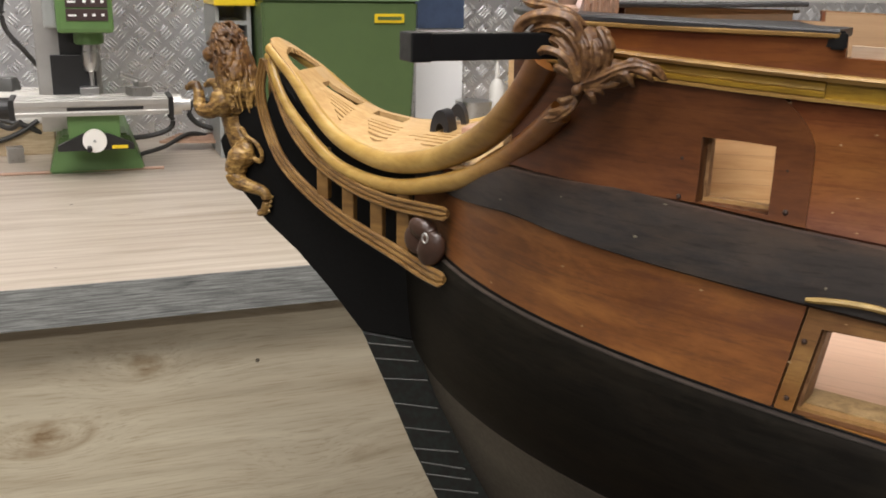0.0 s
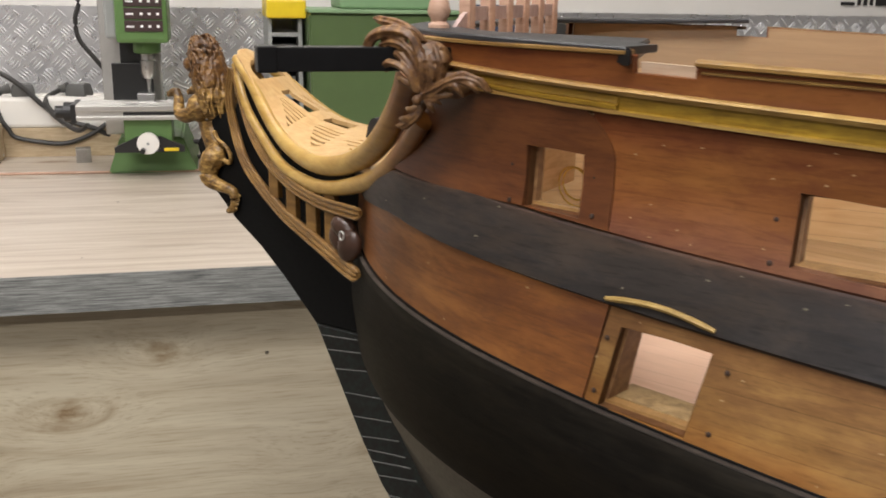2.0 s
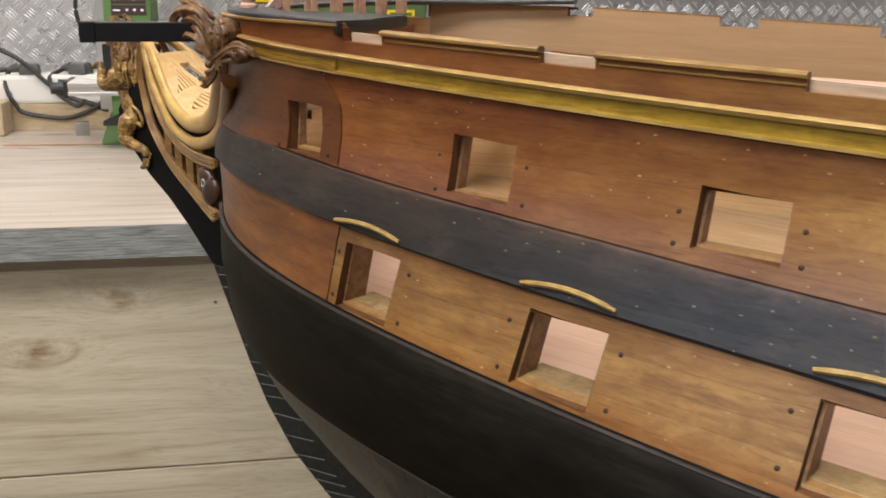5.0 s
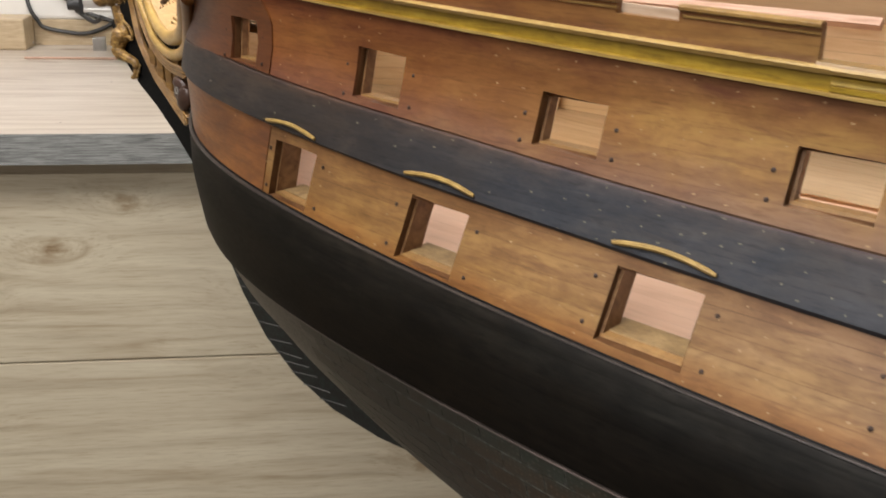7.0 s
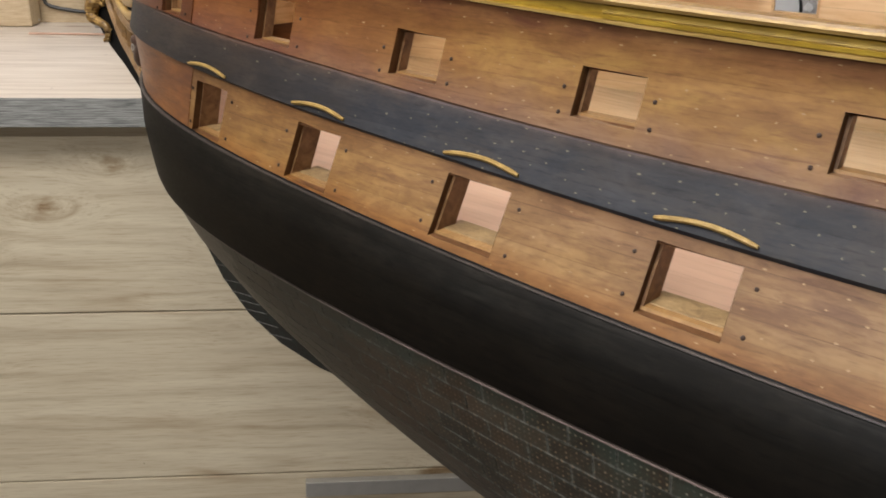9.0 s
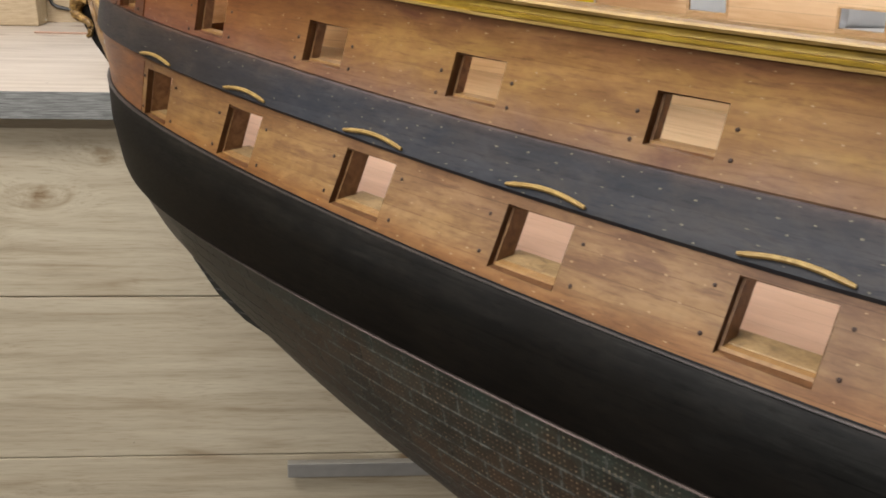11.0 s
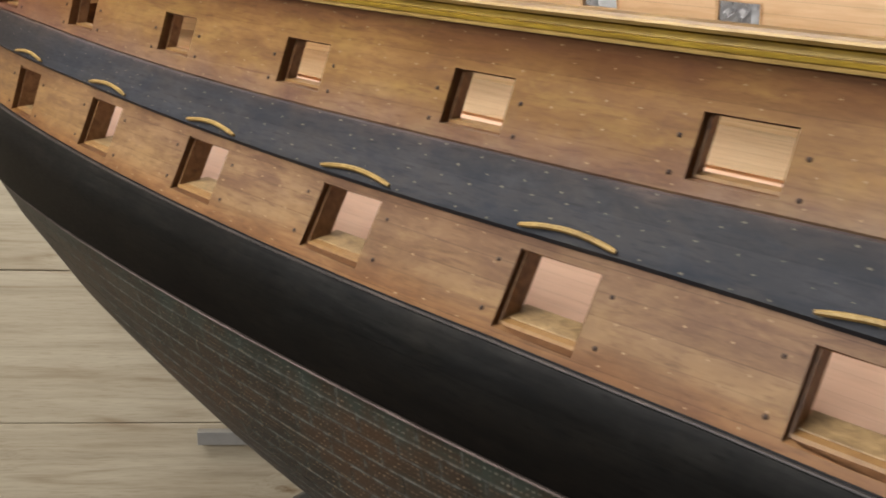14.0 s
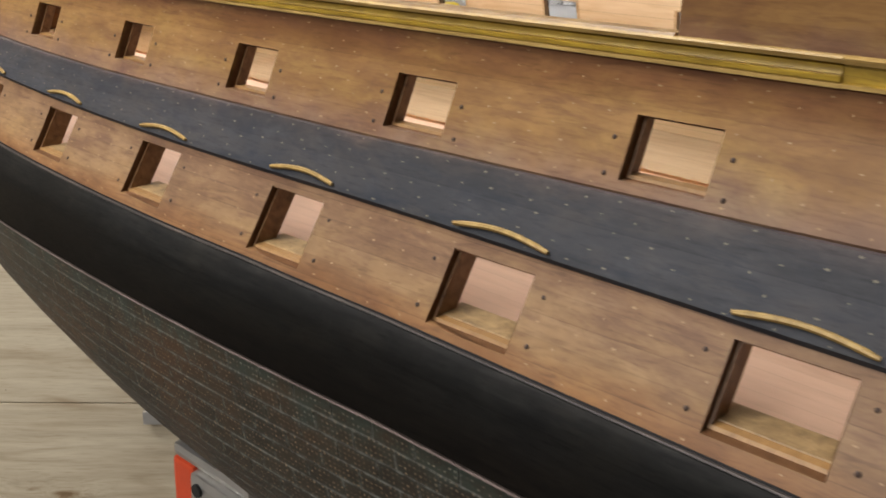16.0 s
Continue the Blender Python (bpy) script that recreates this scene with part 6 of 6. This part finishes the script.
solo("screw", bm, M["steel"], "small loose screw on the worktop", "screw", (-0.235, 1.40, TOP))

M["beige"] = wood("beige_wooden_rail", (0.36, 0.27, 0.16), (0.5, 0.39, 0.25), (0.6, 0.49, 0.33), (6, 60, 60), 0.5, dirt=0.3)
M["plug_grey"] = paint("dark_grey_plug", (0.10, 0.10, 0.095), 0.5, 0, 0.2, 60)
strip = thing("power_strip", (-0.225, 1.455, TOP + 0.046), "white power strip with round sockets on a rail", "power strip")
part("body", box((-0.24, -0.028, 0.0), (0.17, 0.028, 0.048), 0.006), M["white_plastic"], strip)
part("rail", box((-0.24, -0.03, -0.046), (0.17, 0.03, 0.0), 0.001), M["beige"], strip, "beige wooden rail")
for k in range(6):
    bm = bmesh.new()
    lathe(bm, (-0.2 + 0.066 * k, 0.0, 0.046), [(0.0235, 0.0), (0.0235, 0.0035), (0.0195, 0.0035), (0.0185, -0.002)], 24)
    so = part("socket", bm, M["white_plastic"], strip, smooth=True)
    for dx in (-0.0095, 0.0095):
        bm = bmesh.new()
        add_disc(bm, (-0.2 + 0.066 * k + dx, 0, 0.0438), 0.0026, (0, 0, 1), 0.0012, 10)
        part("contact", bm, M["black_plastic"], so)


def plug(x, y, z, turn, ctrl):
    t = thing("plug", (x, y, z), "grey plug with a dark cable in the power strip", "plug", "plugs in the power strip", turn=turn)
    bm = bmesh.new()
    add_box(bm, (-0.019, -0.017, 0.0), (0.019, 0.017, 0.022), 0.007, 0.8)
    add_tube(bm, [(-0.018, 0, 0.014), (-0.034, 0, 0.010)], [0.009, 0.005], 10)
    part("body", bm, M["plug_grey"], t, smooth=True)
    inv = pose(x, y, z, 0, 0, turn).inverted()
    pts = [inv @ Vector(p) for p in smooth_path(ctrl, 6)]
    part("cable", tube(pts, 0.0042, 8), M["cable"], t, "dark grey cable", True)


M["cable"] = paint("dark_cable", (0.03, 0.029, 0.027), 0.5, 0, 0.2, 60)
plug(-0.117, 1.45, TOP + 0.0925, -20, [(-0.147, 1.46, 1.003), (-0.165, 1.43, 0.99), (-0.15, 1.40, 0.97), (-0.115, 1.37, 0.95), (-0.095, 1.35, 0.96)])
plug(-0.201, 1.45, TOP + 0.0925, 10, [(-0.235, 1.445, 1.003), (-0.30, 1.44, 0.995), (-0.42, 1.42, 0.97), (-0.50, 1.40, 0.95), (-0.62, 1.38, 0.93)])
for nm, ctrl, r in (("cable", [(-0.50, 1.40, 1.02), (-0.38, 1.41, 1.05), (-0.29, 1.42, 1.055), (-0.232, 1.42, 1.035), (-0.2, 1.42, 1.014), (-0.169, 1.42, 0.983), (-0.145, 1.42, 0.964), (-0.124, 1.42, 0.954), (-0.094, 1.42, 0.945), (-0.07, 1.43, 0.93)], 0.0040),
                    ("cable", [(-0.115, 1.42, 1.2), (-0.104, 1.42, 1.142), (-0.11, 1.42, 1.116), (-0.107, 1.42, 1.085), (-0.085, 1.42, 1.054), (-0.062, 1.43, 1.022), (-0.04, 1.45, 0.99)], 0.0036),
                    ("cable", [(-0.232, 1.447, 1.003), (-0.238, 1.43, 0.985), (-0.232, 1.42, 0.962), (-0.222, 1.42, 0.945), (-0.213, 1.42, 0.933), (-0.179, 1.42, 0.925), (-0.14, 1.42, 0.922), (-0.104, 1.42, 0.934), (-0.076, 1.42, 0.952)], 0.0036),
                    ("cable", [(0.032, 1.40, 0.927), (0.06, 1.41, 0.923), (0.09, 1.42, 0.925), (0.112, 1.42, 0.933), (0.118, 1.42, 0.945), (0.113, 1.42, 0.956)], 0.0040),
                    ("cable", [(0.06, 1.36, 0.9045), (0.10, 1.38, 0.912), (0.14, 1.42, 0.924), (0.172, 1.43, 0.918)], 0.0034),
                    ("cable", [(0.178, 1.42, 0.975), (0.153, 1.42, 0.974), (0.143, 1.42, 0.957), (0.155, 1.42, 0.94), (0.178, 1.42, 0.931)], 0.0042)):
    o = Vector(ctrl[0])
    solo(nm, tube([Vector(p) - o for p in smooth_path(ctrl, 7)], r, 8), M["cable"], "dark rubber cable looped behind the mill", "cable", o, smooth=True, group="cables behind the mill")
bm = bmesh.new()
for k in range(7):
    add_box(bm, (-0.05 + 0.004 * k, -0.03 + 0.006 * k, 0.001 * k), (0.05 + 0.006 * k, -0.026 + 0.006 * k, 0.001 * k + 0.004))
solo("wood_offcuts", bm, M["pine"], "few thin pale wood strips behind the mill", "wood offcuts", (0.15, 1.43, TOP + 0.012), -12)
solo("wooden_box", box((-0.07, -0.03, 0), (0.07, 0.03, 0.055), 0.004), M["beige"], "small pale wooden box at the power strip's end", "box", (-0.30, 1.39, TOP + 0.0005))

# green machine cabinet
saw = thing("green_machine", (0.235, 1.27, TOP), "green metal machine cabinet with a small yellow plate", "machine")
bm = bmesh.new()
vs = [bm.verts.new(p) for p in ((0.004, 0, 0), (0.222, 0, 0), (0.222, 0.16, 0), (0.004, 0.16, 0), (0.0, -0.002, 0.232), (0.232, -0.002, 0.232), (0.232, 0.16, 0.232), (0.0, 0.16, 0.232))]
for q in ((3, 2, 1, 0), (4, 5, 6, 7), (0, 1, 5, 4), (1, 2, 6, 5), (2, 3, 7, 6), (3, 0, 4, 7)):
    bm.faces.new([vs[i] for i in q])
bmesh.ops.bevel(bm, geom=list(bm.edges), offset=0.003, segments=2, affect="EDGES")
part("cabinet", bm, M["green_dark"], saw)
part("top_rim", box((-0.001, -0.005, 0.2325), (0.234, 0.162, 0.238), 0.0015), M["green_light"], saw)
part("name_plate", box((0.165, -0.0046, 0.2015), (0.2105, -0.0022, 0.2145), 0.0004), M["yellow"], saw, "small yellow plate")
part("bar", box((0.1695, -0.0054, 0.2055), (0.206, -0.0047, 0.2105)), M["green_dark"], saw)
part("upper_block", box((0.05, 0.03, 0.2385), (0.20, 0.15, 0.32), 0.004), M["green_light"], saw)
rack = thing("grey_rack", (0.178, 1.33, TOP), "grey plastic drawer rack with a yellow top box", "rack")
bm = bmesh.new()
add_box(bm, (0.0, 0.0, 0.0), (0.006, 0.13, 0.222), 0.001)
add_box(bm, (0.046, 0.0, 0.0), (0.052, 0.13, 0.222), 0.001)
for z in (0.0, 0.05, 0.10, 0.15, 0.195):
    add_box(bm, (0.0062, 0.0, z), (0.0458, 0.13, z + 0.006))
add_box(bm, (0.0, 0.128, 0.0), (0.052, 0.132, 0.222))
part("frame", bm, M["grey"], rack)
for z in (0.06, 0.11, 0.16):
    part("tray", box((0.009, 0.03, z - 0.0035), (0.043, 0.125, z + 0.022), 0.001), M["grey"], rack)
part("top_box", box((-0.002, -0.01, 0.2225), (0.058, 0.12, 0.25), 0.003), M["yellow"], rack, "yellow plastic box")
solo("white_board", box((-0.042, -0.003, 0), (0.042, 0.003, 0.185), 0.0008), M["paper"], "plain white board leaning on the wall", "board", (0.557, 1.42, TOP))
solo("blue_panel", box((-0.041, -0.008, 0), (0.041, 0.008, 0.06), 0.001), M["blue"], "dark blue printed box on the white board's shelf", "box", (0.557, 1.42, TOP + 0.1855))
bm = bmesh.new()
lathe(bm, (0, 0, 0), [(0.013, 0), (0.013, 0.085), (0.008, 0.097), (0.004, 0.1), (0.003, 0.125), (0.002, 0.13)], 20)
solo("glue_bottle", bm, M["white_plastic"], "white glue bottle with a pointed tip", "bottle", (0.665, 1.42, TOP), smooth=True)
bm = bmesh.new()
lathe(bm, (0, 0, 0), [(0.03, 0), (0.03, 0.062), (0.031, 0.064), (0.031, 0.072), (0.027, 0.072)], 28)
solo("metal_tin", bm, M["steel"], "low round metal tin on the worktop", "tin", (0.598, 1.36, TOP), smooth=True)

# papers and rolls on the bench behind the ship
bm = bmesh.new()
for k in range(6):
    add_box(bm, (-0.30 + 0.004 * (k % 3), -0.14 + 0.003 * (k % 2), 0.0023 * k), (0.29 + 0.004 * (k % 2), 0.13 + 0.004 * (k % 3), 0.0023 * k + 0.002))
solo("paper_stack", bm, M["paper"], "loose stack of large white paper sheets on the worktop", "paper", (1.36, 1.30, TOP + 0.0005), 2)
for x, y, z, n, r, turn in ((1.17, 1.45, TOP + 0.0005, 0.22, 0.036, 4), (1.56, 1.47, TOP + 0.0005, 0.24, 0.040, -6)):
    bm = bmesh.new()
    for q in range(2):
        add_tube(bm, [(-n / 2 + 0.006 * q, 0, r), (n / 2 - 0.004 * q, 0, r)], [r * (1 - 0.12 * q)] * 2, 22, cap=False)
    bmesh.ops.solidify(bm, geom=bm.faces[:], thickness=0.0008)
    roll = thing("paper_roll", (x, y, z), "white paper roll lying on the worktop", "paper roll", "rolls behind the ship", turn=turn)
    part("sheet", bm, M["paper"], roll, smooth=True)
    bm = bmesh.new()
    add_tube(bm, [(n / 2 - 0.02, 0, r), (n / 2 + 0.012, 0, r)], [r * 0.8] * 2, 18)
    part("end_cap", bm, M["black_plastic"], roll, "black plastic end cap")
solo("yellow_box", box((-0.03, -0.025, 0), (0.03, 0.025, 0.07), 0.003), M["yellow"], "small bright yellow box on the worktop", "box", (0.845, 1.45, TOP + 0.0005), 8)

# ---- copper plates, last ----
LEN, GAP = 0.027, 0.0005


def plate_mesh(bm, uvl, pll, u, k, w=LEN):
    pts = []
    for j, kk in ((0, k), (1, k + 1)):
        for i in range(3):
            uu = u + w * i / 2
            g = GAP if j == 0 else -GAP
            z, s = girth(uu, ROWS_CU, kk)
            z -= g
            if i == 0:
                uu += GAP * 0.7
            if i == 2:
                uu -= GAP * 0.7
            uu = max(uu, stem_u(z) + 0.002)
            pts.append((uu, z, s))
    top = [bm.verts.new(skin(p[0], p[1], 0.00016)) for p in pts]
    low = [bm.verts.new(skin(p[0], p[1], -0.0003)) for p in pts]
    uv = {v: (p[0], p[2]) for v, p in zip(top + low, pts + pts)}
    own = {v: ((q % 3) / 2, q // 3) for side_of in (top, low) for q, v in enumerate(side_of)}
    fs = [(top[0], top[1], top[4], top[3]), (top[1], top[2], top[5], top[4])]
    rim = [0, 1, 2, 5, 4, 3]
    fs += [(top[rim[i]], low[rim[i]], low[rim[(i + 1) % 6]], top[rim[(i + 1) % 6]]) for i in range(6)]
    for f in fs:
        fc = bm.faces.new(f)
        for lp in fc.loops:
            lp[uvl].uv = uv[lp.vert]
            lp[pll].uv = own[lp.vert]


rest = bmesh.new()
rest.loops.layers.uv.new("UVMap")
rest_own = rest.loops.layers.uv.new("Plate")
rest_uv = rest.loops.layers.uv["UVMap"]
count = 0
for k in range(ROWS_CU):
    u = 0.16 + (0.5 * LEN if k % 2 else 0.0)
    while u < 1.43:
        z, _ = girth(u, ROWS_CU, k + 0.5)
        if u > 0.40:
            if k < 9 and 0.70 < u < 1.24 and count < 290:
                bm = bmesh.new()
                bm.loops.layers.uv.new("UVMap")
                own_uv = bm.loops.layers.uv.new("Plate")
                plate_mesh(bm, bm.loops.layers.uv["UVMap"], own_uv, u, k)
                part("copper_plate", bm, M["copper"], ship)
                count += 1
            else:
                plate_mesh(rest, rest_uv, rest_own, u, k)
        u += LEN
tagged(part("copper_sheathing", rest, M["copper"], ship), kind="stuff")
